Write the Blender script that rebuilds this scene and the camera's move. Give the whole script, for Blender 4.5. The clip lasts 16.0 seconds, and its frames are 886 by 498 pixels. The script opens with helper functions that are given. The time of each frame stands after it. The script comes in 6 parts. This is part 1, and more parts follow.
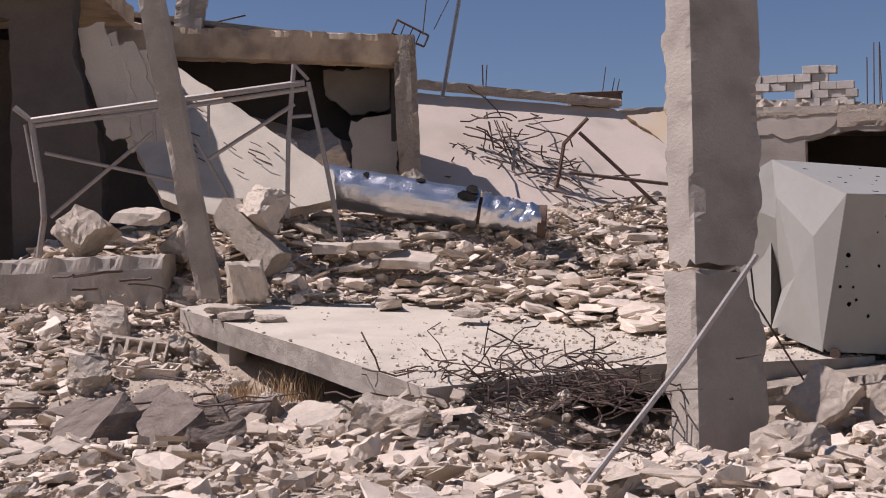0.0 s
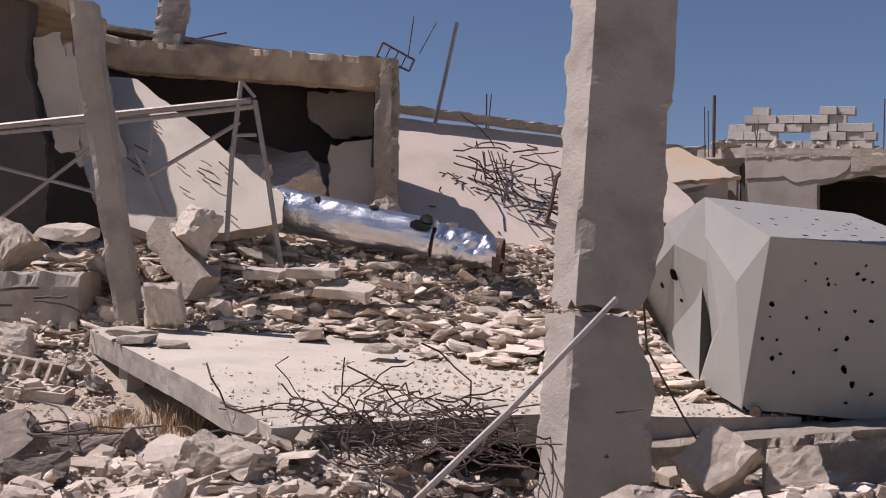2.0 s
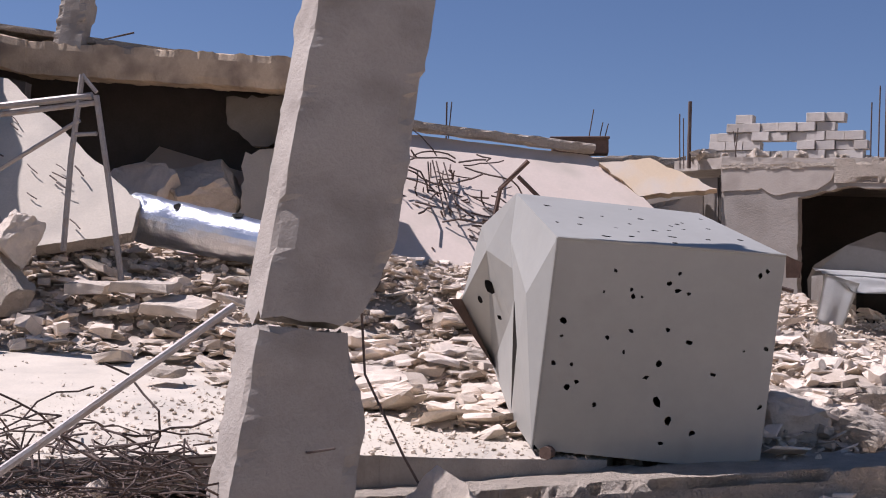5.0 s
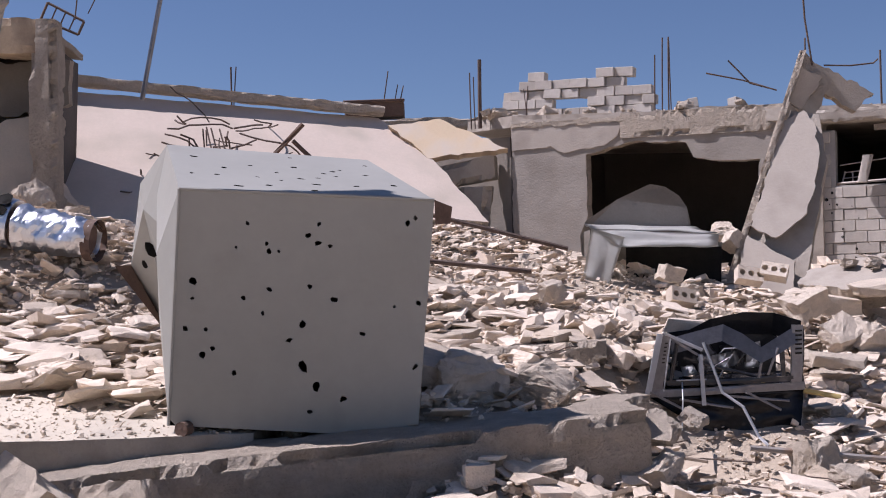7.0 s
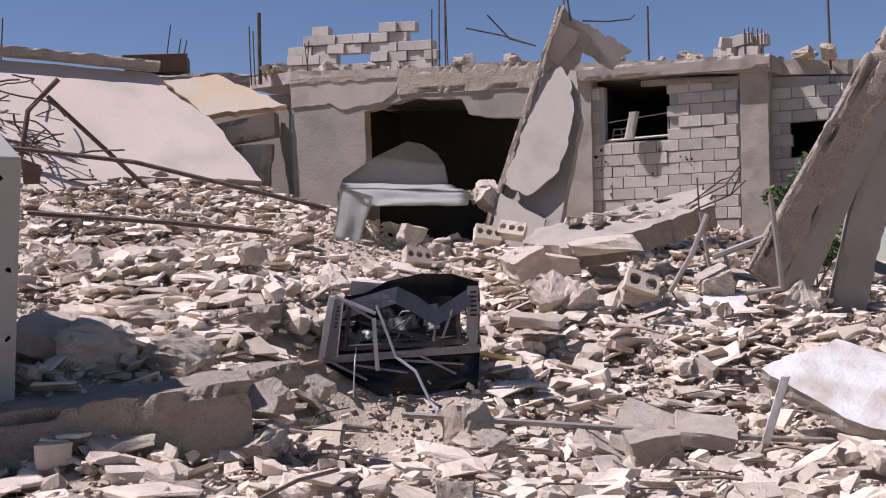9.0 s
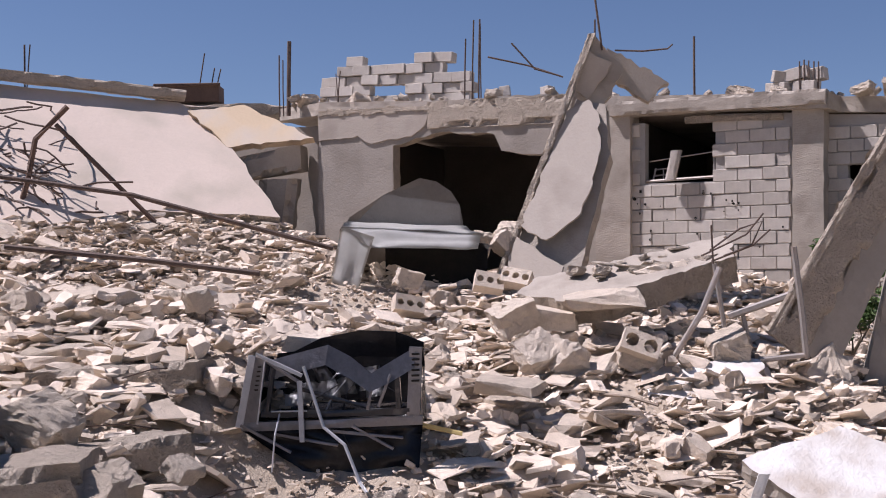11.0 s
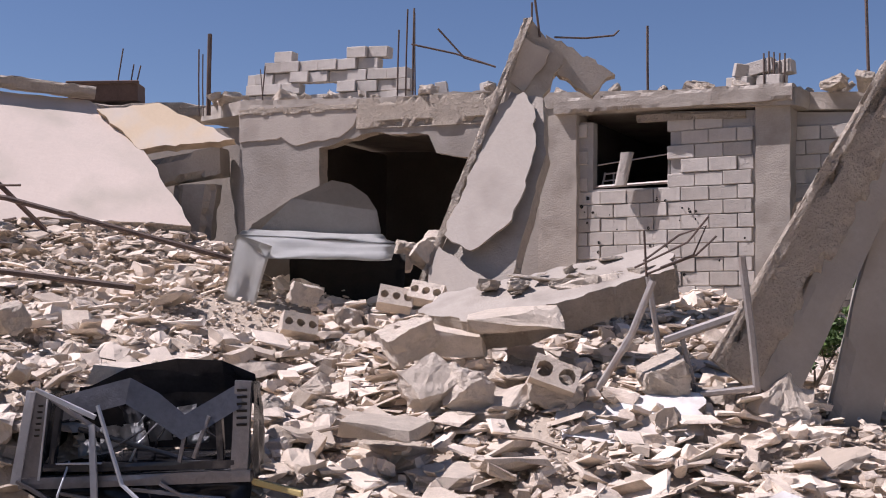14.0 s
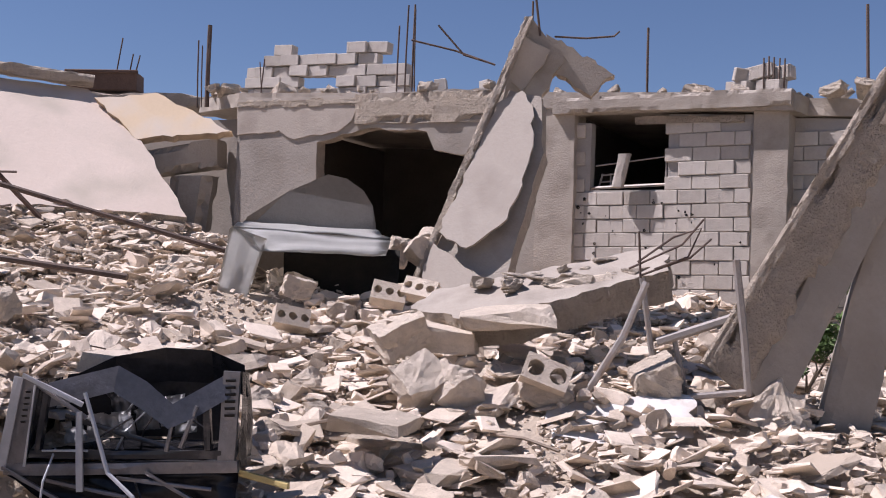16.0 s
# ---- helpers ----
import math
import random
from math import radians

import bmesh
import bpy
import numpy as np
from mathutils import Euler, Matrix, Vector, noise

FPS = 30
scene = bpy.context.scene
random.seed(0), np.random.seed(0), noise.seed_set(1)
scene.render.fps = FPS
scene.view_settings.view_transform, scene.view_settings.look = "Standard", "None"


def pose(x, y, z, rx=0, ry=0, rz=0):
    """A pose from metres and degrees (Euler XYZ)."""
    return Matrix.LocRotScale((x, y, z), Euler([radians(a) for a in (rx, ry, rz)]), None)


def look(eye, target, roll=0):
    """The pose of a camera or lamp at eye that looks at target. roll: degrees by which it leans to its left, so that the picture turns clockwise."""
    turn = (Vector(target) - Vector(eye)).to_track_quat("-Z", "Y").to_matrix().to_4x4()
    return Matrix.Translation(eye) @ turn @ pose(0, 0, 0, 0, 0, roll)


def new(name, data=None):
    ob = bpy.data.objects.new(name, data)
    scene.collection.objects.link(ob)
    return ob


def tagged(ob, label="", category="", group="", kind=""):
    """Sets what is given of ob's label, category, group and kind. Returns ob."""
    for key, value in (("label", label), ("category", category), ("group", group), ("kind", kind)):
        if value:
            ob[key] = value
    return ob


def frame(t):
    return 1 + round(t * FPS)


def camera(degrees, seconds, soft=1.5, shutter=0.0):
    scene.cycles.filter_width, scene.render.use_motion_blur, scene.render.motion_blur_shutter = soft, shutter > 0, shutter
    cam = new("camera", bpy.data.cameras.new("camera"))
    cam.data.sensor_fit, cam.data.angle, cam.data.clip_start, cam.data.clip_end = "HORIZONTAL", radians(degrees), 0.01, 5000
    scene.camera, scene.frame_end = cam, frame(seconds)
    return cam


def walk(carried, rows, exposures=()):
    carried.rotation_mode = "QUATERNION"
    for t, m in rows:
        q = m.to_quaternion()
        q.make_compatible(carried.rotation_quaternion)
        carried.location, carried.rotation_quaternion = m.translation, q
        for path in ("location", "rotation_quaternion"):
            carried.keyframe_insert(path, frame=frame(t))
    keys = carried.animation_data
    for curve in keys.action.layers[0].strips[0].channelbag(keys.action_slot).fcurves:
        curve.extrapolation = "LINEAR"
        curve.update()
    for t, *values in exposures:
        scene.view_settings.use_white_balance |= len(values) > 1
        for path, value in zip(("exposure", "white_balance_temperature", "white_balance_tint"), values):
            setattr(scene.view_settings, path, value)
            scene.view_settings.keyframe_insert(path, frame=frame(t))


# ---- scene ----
cam = camera(40.0, 16.0, soft=1.02)
PATH = [
    (0, (-5.882, -12.434, 1.563), (-6.882, -10.702, 1.607), -1.2),
    (0.5, (-5.790, -11.936, 1.568), (-6.767, -10.191, 1.574), 1.0),
    (1, (-5.599, -11.569, 1.594), (-6.600, -9.839, 1.667), -1.6),
    (1.5, (-4.983, -11.032, 1.605), (-6.160, -9.418, 1.698), 1.1),
    (2, (-4.794, -10.648, 1.565), (-5.892, -8.980, 1.664), 1.4),
    (2.5, (-4.692, -10.178, 1.599), (-5.844, -8.547, 1.703), 1.8),
    (3, (-4.420, -9.731, 1.565), (-5.643, -8.151, 1.668), -1.0),
    (3.2, (-4.216, -9.469, 1.538), (-5.489, -7.930, 1.645), 0.7),
    (5.3, (-3.309, -6.980, 1.544), (-4.512, -5.389, 1.691), 1.6),
    (5.5, (-3.176, -6.862, 1.571), (-4.383, -5.273, 1.711), 0.6),
    (6, (-3.145, -6.361, 1.482), (-4.263, -4.709, 1.630), 0.8),
    (6.5, (-2.981, -5.982, 1.472), (-4.028, -4.283, 1.606), -1.8),
    (7, (-2.531, -5.347, 1.439), (-3.583, -3.650, 1.545), -0.7),
    (7.5, (-2.168, -5.042, 1.513), (-3.116, -3.281, 1.544), -0.0),
    (8, (-1.908, -4.679, 1.438), (-2.745, -2.865, 1.527), 0.0),
    (8.5, (-1.566, -4.325, 1.457), (-2.382, -2.499, 1.474), -1.8),
    (8.7, (-1.378, -4.178, 1.437), (-2.219, -2.364, 1.463), -1.7),
    (10.8, (-0.732, -2.386, 1.618), (-1.696, -0.634, 1.667), -0.6),
    (11, (-0.730, -2.028, 1.595), (-1.745, -0.307, 1.692), 0.1),
    (11.5, (-0.619, -1.417, 1.605), (-1.729, 0.240, 1.753), 1.6),
    (12, (-0.651, -1.084, 1.604), (-1.689, 0.620, 1.738), 0.8),
    (12.5, (-0.748, -0.876, 1.586), (-1.660, 0.895, 1.762), -0.2),
    (13, (-0.842, -0.531, 1.588), (-1.789, 1.223, 1.743), -1.2),
    (13.5, (-1.061, 0.110, 1.629), (-2.080, 1.827, 1.746), -0.0),
    (14, (-1.030, 0.241, 1.629), (-2.023, 1.972, 1.755), 0.3),
    (14.5, (-1.028, 0.267, 1.619), (-2.043, 1.984, 1.768), -0.2),
    (15, (-1.021, 0.319, 1.606), (-2.019, 2.047, 1.747), 0.6),
    (15.5, (-1.023, 0.337, 1.604), (-1.984, 2.087, 1.722), 1.1),
    (16, (-1.029, 0.280, 1.610), (-2.017, 2.014, 1.734), 1.7),
]
EXPOSE = ((0.0, -0.15, 6250, 24), (3.4, -0.07, 6150, 24), (5.5, 0.2, 5900, 24), (8.7, 0.08, 5950, 24), (11.0, 0.18, 6030, 24), (16.0, 0.22, 6030, 24))
walk(cam, [(t, look(eye, target, roll)) for t, eye, target, roll in PATH], EXPOSE)

# ---- light ----
SUN = Vector((-0.49, -0.275, 0.83)).normalized()
world = bpy.data.worlds.new("sky")
scene.world = world
world.use_nodes = True
wn = world.node_tree.nodes
sky = wn.new("ShaderNodeTexSky")
sky.sky_type, sky.sun_disc = "NISHITA", False
sky.sun_elevation, sky.sun_rotation = math.asin(SUN.z), math.atan2(SUN.x, SUN.y)
sky.altitude, sky.air_density, sky.dust_density, sky.ozone_density = 900, 1.0, 0.15, 3.0
world.node_tree.links.new(sky.outputs[0], wn["Background"].inputs[0])
wn["Background"].inputs[1].default_value = 0.066
sun_data = bpy.data.lights.new("sun", "SUN")
sun_data.energy, sun_data.angle, sun_data.color = 5.7, radians(0.53), (1.0, 0.955, 0.9)
new("sun", sun_data).matrix_world = look(SUN * 60, (0, 0, 0))

rng = np.random.default_rng(7)


# ---- materials ----
def material(name, dark, light, scale=3.0, fine=40.0, rough=0.9, bump=0.3, metal=0.0, island=0.0, piece=0.0, spots=None, spot_scale=6.0, spot_amount=0.5, relief=0.02):
    """A procedural surface: two scales of colour variation, optional stains, and fine relief."""
    m = bpy.data.materials.new(name)
    m.use_nodes = True
    n, link = m.node_tree.nodes, m.node_tree.links.new
    bsdf = n["Principled BSDF"]
    at = n.new("ShaderNodeTexCoord")
    big, small = n.new("ShaderNodeTexNoise"), n.new("ShaderNodeTexNoise")
    for tex, s, detail in ((big, scale, 6.0), (small, fine, 8.0)):
        tex.inputs["Scale"].default_value, tex.inputs["Detail"].default_value, tex.inputs["Roughness"].default_value = s, detail, 0.65
        link(at.outputs["Object"], tex.inputs["Vector"])
    add = n.new("ShaderNodeMath")
    add.operation = "MULTIPLY_ADD"
    add.inputs[1].default_value = 0.45
    link(small.outputs["Fac"], add.inputs[0])
    half = n.new("ShaderNodeMath")
    half.operation = "MULTIPLY_ADD"
    half.inputs[1].default_value, half.inputs[2].default_value = 0.9, -0.17
    link(big.outputs["Fac"], half.inputs[0])
    link(half.outputs[0], add.inputs[2])
    value = add.outputs[0]
    for amount, kind, socket in ((island, "ShaderNodeNewGeometry", "Random Per Island"), (piece, "ShaderNodeObjectInfo", "Random")):
        if amount:
            src, mix = n.new(kind), n.new("ShaderNodeMath")
            mix.operation = "MULTIPLY_ADD"
            mix.inputs[1].default_value = amount
            off = n.new("ShaderNodeMath")
            off.operation = "SUBTRACT"
            off.inputs[1].default_value = amount / 2
            link(src.outputs[socket], mix.inputs[0])
            link(value, mix.inputs[2])
            link(mix.outputs[0], off.inputs[0])
            value = off.outputs[0]
    ramp = n.new("ShaderNodeValToRGB")
    ramp.color_ramp.elements[0].position, ramp.color_ramp.elements[1].position = 0.2, 0.8
    ramp.color_ramp.elements[0].color, ramp.color_ramp.elements[1].color = (*dark, 1), (*light, 1)
    link(value, ramp.inputs[0])
    colour = ramp.outputs[0]
    if spots:
        tex, cut, mix = n.new("ShaderNodeTexNoise"), n.new("ShaderNodeValToRGB"), n.new("ShaderNodeMix")
        tex.inputs["Scale"].default_value, tex.inputs["Detail"].default_value = spot_scale, 7.0
        link(at.outputs["Object"], tex.inputs["Vector"])
        cut.color_ramp.elements[0].position, cut.color_ramp.elements[1].position = 0.97 - spot_amount, 1.22 - spot_amount
        link(tex.outputs["Fac"], cut.inputs[0])
        mix.data_type = "RGBA"
        mix.inputs[7].default_value = (*spots, 1)
        link(cut.outputs[0], mix.inputs[0])
        link(colour, mix.inputs[6])
        colour = mix.outputs[2]
    link(colour, bsdf.inputs["Base Color"])
    bsdf.inputs["Roughness"].default_value, bsdf.inputs["Metallic"].default_value = rough, metal
    if bump:
        b, b2 = n.new("ShaderNodeBump"), n.new("ShaderNodeBump")
        b.inputs["Strength"].default_value, b.inputs["Distance"].default_value = bump, relief
        b2.inputs["Strength"].default_value, b2.inputs["Distance"].default_value = bump * 0.7, relief * 3
        link(small.outputs["Fac"], b.inputs["Height"])
        link(big.outputs["Fac"], b2.inputs["Height"])
        link(b2.outputs[0], b.inputs["Normal"])
        link(b.outputs[0], bsdf.inputs["Normal"])
    return m


SOIL = material("dusty_soil", (0.36, 0.29, 0.215), (0.56, 0.465, 0.36), 1.6, 34, bump=0.9, relief=0.03)
RUBBLE = material("broken_concrete", (0.47, 0.385, 0.295), (0.84, 0.705, 0.565), 5, 70, bump=0.8, island=0.7)
CHUNK = material("concrete_chunk", (0.53, 0.44, 0.34), (0.82, 0.695, 0.56), 6, 70, bump=0.9, piece=0.4, relief=0.025)
TILES = material("stone_tile", (0.46, 0.38, 0.31), (0.66, 0.56, 0.46), 3, 50, bump=0.3, piece=0.5)
BASALT = material("basalt", (0.16, 0.122, 0.096), (0.34, 0.275, 0.22), 4, 30, bump=0.9, piece=0.3)
CONCRETE = material("grey_concrete", (0.30, 0.255, 0.208), (0.44, 0.385, 0.32), 1.3, 38, bump=0.6, spots=(0.25, 0.212, 0.172), spot_scale=2.4, spot_amount=0.5)
BROKEN = material("raw_concrete_break", (0.42, 0.345, 0.265), (0.66, 0.555, 0.44), 7, 36, bump=1.2, relief=0.05)
SLABTOP = material("dusty_screed", (0.46, 0.40, 0.315), (0.66, 0.58, 0.465), 0.7, 25, bump=0.4, spots=(0.40, 0.355, 0.29), spot_scale=0.9, spot_amount=0.5)
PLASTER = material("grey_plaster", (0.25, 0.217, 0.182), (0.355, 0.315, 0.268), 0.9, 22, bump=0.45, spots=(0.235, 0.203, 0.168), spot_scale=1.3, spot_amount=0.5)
PALE = material("pale_render", (0.35, 0.30, 0.248), (0.44, 0.385, 0.325), 1.1, 26, bump=0.3, spots=(0.30, 0.255, 0.21), spot_scale=1.6, spot_amount=0.48)
PINK = material("pink_plaster", (0.53, 0.435, 0.355), (0.67, 0.56, 0.465), 0.55, 18, bump=0.35, spots=(0.46, 0.395, 0.315), spot_scale=1.1, spot_amount=0.5)
YELLOW = material("ochre_plaster", (0.60, 0.46, 0.30), (0.72, 0.57, 0.39), 1.0, 20, bump=0.25, spots=(0.62, 0.54, 0.45), spot_scale=1.6, spot_amount=0.5)
BLOCK = material("concrete_block", (0.40, 0.355, 0.305), (0.58, 0.525, 0.46), 5.0, 60, bump=0.8, piece=0.45, spots=(0.27, 0.245, 0.22), spot_scale=3.5, spot_amount=0.42)
MORTAR = material("mortar", (0.30, 0.275, 0.25), (0.42, 0.39, 0.355), 3.0, 50, bump=0.6)
# Near-black base: the shade of rooms and overhang is put into the colour.
ROOM = material("shade_dark_plaster", (0.06, 0.05, 0.042), (0.12, 0.10, 0.085), 1.0, 20, bump=0.3)
OCHRE = material("weathered_beam", (0.44, 0.325, 0.205), (0.64, 0.5, 0.345), 1.4, 24, bump=0.5, spots=(0.27, 0.20, 0.14), spot_scale=1.8, spot_amount=0.55)
REBAR = material("rusty_rebar", (0.05, 0.034, 0.027), (0.15, 0.10, 0.075), 6, 60, rough=0.8, bump=0.4)
PIPE = material("dull_steel_pipe", (0.25, 0.22, 0.195), (0.42, 0.38, 0.345), 5, 40, rough=0.55, bump=0.2, metal=0.35, spots=(0.26, 0.17, 0.11), spot_scale=5, spot_amount=0.45)
RUST = material("rust", (0.075, 0.045, 0.032), (0.17, 0.105, 0.075), 4, 40, rough=0.85, bump=0.4)
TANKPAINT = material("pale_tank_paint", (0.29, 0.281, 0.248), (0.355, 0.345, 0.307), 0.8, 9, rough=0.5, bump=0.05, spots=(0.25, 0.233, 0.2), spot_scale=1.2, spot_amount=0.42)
# Darkened well below the paint: the tank's inner shade is in this colour.
TANKINSIDE = material("tank_inside_shade", (0.035, 0.03, 0.027), (0.07, 0.06, 0.052), 1.5, 20, rough=0.7, bump=0.1)
# Near-black colour paints the shade inside holes, pits and slots.
HOLE = material("hole_shade", (0.012, 0.011, 0.01), (0.03, 0.025, 0.02), 8, 40, rough=1.0, bump=0.0)
FOIL = material("crumpled_foil", (0.68, 0.68, 0.69), (0.86, 0.86, 0.87), 2.6, 10, rough=0.32, bump=0.5, metal=1.0, relief=0.025)
BLACKMETAL = material("black_enamel", (0.015, 0.015, 0.018), (0.05, 0.05, 0.056), 3, 30, rough=0.16, bump=0.08, metal=0.2, spots=(0.2, 0.18, 0.165), spot_scale=5, spot_amount=0.33)
DARKSTEEL = material("dusty_dark_steel", (0.13, 0.122, 0.128), (0.30, 0.285, 0.29), 3, 25, rough=0.3, bump=0.3, metal=0.7, spots=(0.2, 0.185, 0.17), spot_scale=4, spot_amount=0.34)
GREYMETAL = material("bare_sheet_metal", (0.36, 0.36, 0.37), (0.60, 0.60, 0.61), 3, 25, rough=0.4, bump=0.2, metal=0.3)
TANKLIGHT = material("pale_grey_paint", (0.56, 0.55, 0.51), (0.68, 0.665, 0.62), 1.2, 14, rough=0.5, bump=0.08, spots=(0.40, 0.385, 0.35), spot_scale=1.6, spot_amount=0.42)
WHITE = material("white_paint", (0.62, 0.60, 0.56), (0.76, 0.74, 0.70), 2, 25, rough=0.7, bump=0.5, spots=(0.44, 0.37, 0.30), spot_scale=2.6, spot_amount=0.56)
DRYGRASS = material("dry_grass", (0.38, 0.25, 0.13), (0.60, 0.43, 0.25), 2, 20, rough=0.9, bump=0, island=0.5)
LEAF = material("green_leaf", (0.035, 0.07, 0.018), (0.12, 0.19, 0.05), 2, 20, rough=0.6, bump=0, island=0.6)
TWIG = material("twig", (0.10, 0.075, 0.05), (0.19, 0.15, 0.11), 4, 30, bump=0.2)
TIMBER = material("weathered_timber", (0.15, 0.11, 0.08), (0.30, 0.24, 0.18), 3, 35, bump=0.4)
YELLOWWOOD = material("yellow_board", (0.45, 0.34, 0.13), (0.60, 0.47, 0.2), 3, 30, bump=0.2)


# ---- mesh helpers ----
def setting(scale, rx, ry, rz, x, y, z):
    """Where a group drawn in its own plan stands in the place."""
    return Matrix.LocRotScale((x, y, z), Euler((radians(rx), radians(ry), radians(rz))), (scale,) * 3)


BUILT = set()


def settle(m=None):
    """Sets all top-level things built since the last call into the place."""
    for ob in scene.collection.objects:
        if ob.name not in BUILT:
            BUILT.add(ob.name)
            if m is not None and ob.parent is None:
                ob.matrix_basis = m @ ob.matrix_basis


def link_mesh(name, bm, mat, parent=None, label=""):
    me = bpy.data.meshes.new(name)
    bm.normal_update()
    bm.to_mesh(me)
    bm.free()
    for each in mat if isinstance(mat, (list, tuple)) else (mat,):
        me.materials.append(each)
    ob = new(name, me)
    if parent is not None:
        ob.parent = parent
    if label:
        ob["label"] = label
    return ob


def part(name, bm, mat, parent, label=""):
    return link_mesh(name, bm, mat, parent, label)


def empty(name, m, label, category, group="", kind=""):
    ob = new(name)
    ob.matrix_world = m
    return tagged(ob, label, category, group, kind)


def basis(p, along, toward):
    """A frame at p: x along, y as near as may be to toward, z their normal."""
    x = Vector(along).normalized()
    z = x.cross(Vector(toward)).normalized()
    y = z.cross(x)
    m = Matrix((x, y, z)).transposed().to_4x4()
    m.translation = Vector(p)
    return m


def box(bm, size, m=None, bevel=0.0, slot=0):
    """A bevelled box of that size about its middle."""
    made = bmesh.ops.create_cube(bm, size=1.0)
    verts = made["verts"]
    bmesh.ops.scale(bm, vec=size, verts=verts)
    if bevel:
        edges = list({e for v in verts for e in v.link_edges})
        out = bmesh.ops.bevel(bm, geom=edges, offset=bevel, segments=1, affect="EDGES")
        verts = list({v for f in out["faces"] for v in f.verts} | {v for v in verts if v.is_valid})
    if m is not None:
        bmesh.ops.transform(bm, matrix=m, verts=verts)
    if slot:
        for f in {f for v in verts for f in v.link_faces}:
            f.material_index = slot
    return verts


def tube(bm, points, r, sides=6, r_end=None):
    """A round rod through the points."""
    pts = [Vector(p) for p in points]
    rings, side = [], Vector((0.31, 0.52, 0.79))
    for i, p in enumerate(pts):
        way = (pts[min(i + 1, len(pts) - 1)] - pts[max(i - 1, 0)]).normalized()
        u = way.cross(side)
        if u.length < 0.1:
            u = way.cross(Vector((1, 0, 0)))
        u.normalize()
        v = way.cross(u)
        rad = r if r_end is None else r + (r_end - r) * i / (len(pts) - 1)
        rings.append([bm.verts.new(p + rad * (math.cos(a) * u + math.sin(a) * v)) for a in (2 * math.pi * k / sides for k in range(sides))])
    for a, b in zip(rings, rings[1:]):
        for k in range(sides):
            bm.faces.new((a[k], a[(k + 1) % sides], b[(k + 1) % sides], b[k]))
    bm.faces.new(rings[0][::-1])
    bm.faces.new(rings[-1])


def jagged(outline, step, jag, smooth_edges=()):
    """The outline resampled with broken, uneven edges; the edges named stay straight."""
    out = []
    for i, (p, q) in enumerate(zip(outline, outline[1:] + outline[:1])):
        p, q = Vector(p), Vector(q)
        n = max(1, int((q - p).length / step))
        across = Vector((-(q - p).y, (q - p).x)).normalized()
        amount = jag * 0.12 if i in smooth_edges else jag
        for k in range(n):
            f = (k + (random.uniform(-0.3, 0.3) if k else 0)) / n
            s = noise.noise(Vector((*(p + (q - p) * f), jag)) * 5) * 0.8 + random.uniform(-0.6, 0.6)
            out.append(p + (q - p) * f + across * amount * s)
    return out


def slab_bmesh(outline, thick, step=0.18, jag=0.03, straight=(), rough=0.004, edge_slot=0):
    """A plate: the outline in x and y, its top at z = 0, broken edges, thick downwards."""
    bm = bmesh.new()
    loop = jagged([tuple(p) for p in outline], step, jag, straight)
    top = [bm.verts.new((p.x, p.y, 0)) for p in loop]
    face = bm.faces.new(top)
    if face.calc_area() and face.normal.z < 0:
        face.normal_flip()
    layers = [top]
    n_layers = 3
    for k in range(1, n_layers + 1):
        ring = []
        for v in top:
            wob = rough * 2.2 if 0 < k < n_layers else rough
            ring.append(bm.verts.new((v.co.x + random.uniform(-wob, wob), v.co.y + random.uniform(-wob, wob), -thick * k / n_layers + random.uniform(-rough, rough) * (k < n_layers))))
        layers.append(ring)
    for a, b in zip(layers, layers[1:]):
        for k in range(len(a)):
            j = (k + 1) % len(a)
            f = bm.faces.new((a[k], a[j], b[j], b[k]))
            f.material_index = edge_slot
    bm.faces.new(layers[-1][::-1]).material_index = edge_slot
    bmesh.ops.recalc_face_normals(bm, faces=bm.faces)
    bmesh.ops.triangulate(bm, faces=[f for f in bm.faces if len(f.verts) > 4])
    return bm


def slab_thing(name, corners, thick, mats, label, category, step=0.18, jag=0.03, straight=(), group="", kind="", flip=False):
    """A broken plate whose top face has these corners in the world."""
    p = [Vector(c) for c in corners]
    centre = sum(p, Vector()) / len(p)
    normal = Vector()
    for a, b in zip(p, p[1:] + p[:1]):
        normal += (a - centre).cross(b - centre)
    normal.normalize()
    if (normal.dot(Vector((-4, -6, 1.6)) - centre) < 0) != flip:
        normal.negate()
    x = (p[1] - p[0]).normalized()
    x = (x - normal * x.dot(normal)).normalized()
    y = normal.cross(x)
    m = Matrix((x, y, normal)).transposed().to_4x4()
    m.translation = centre
    flat = [((q - centre).dot(x), (q - centre).dot(y)) for q in p]
    mats = mats if isinstance(mats, (list, tuple)) else (mats,)
    ob = link_mesh(name, slab_bmesh(flat, thick, step, jag, straight, edge_slot=len(mats) - 1), mats)
    ob.matrix_world = m
    return tagged(ob, label, category, group, kind)


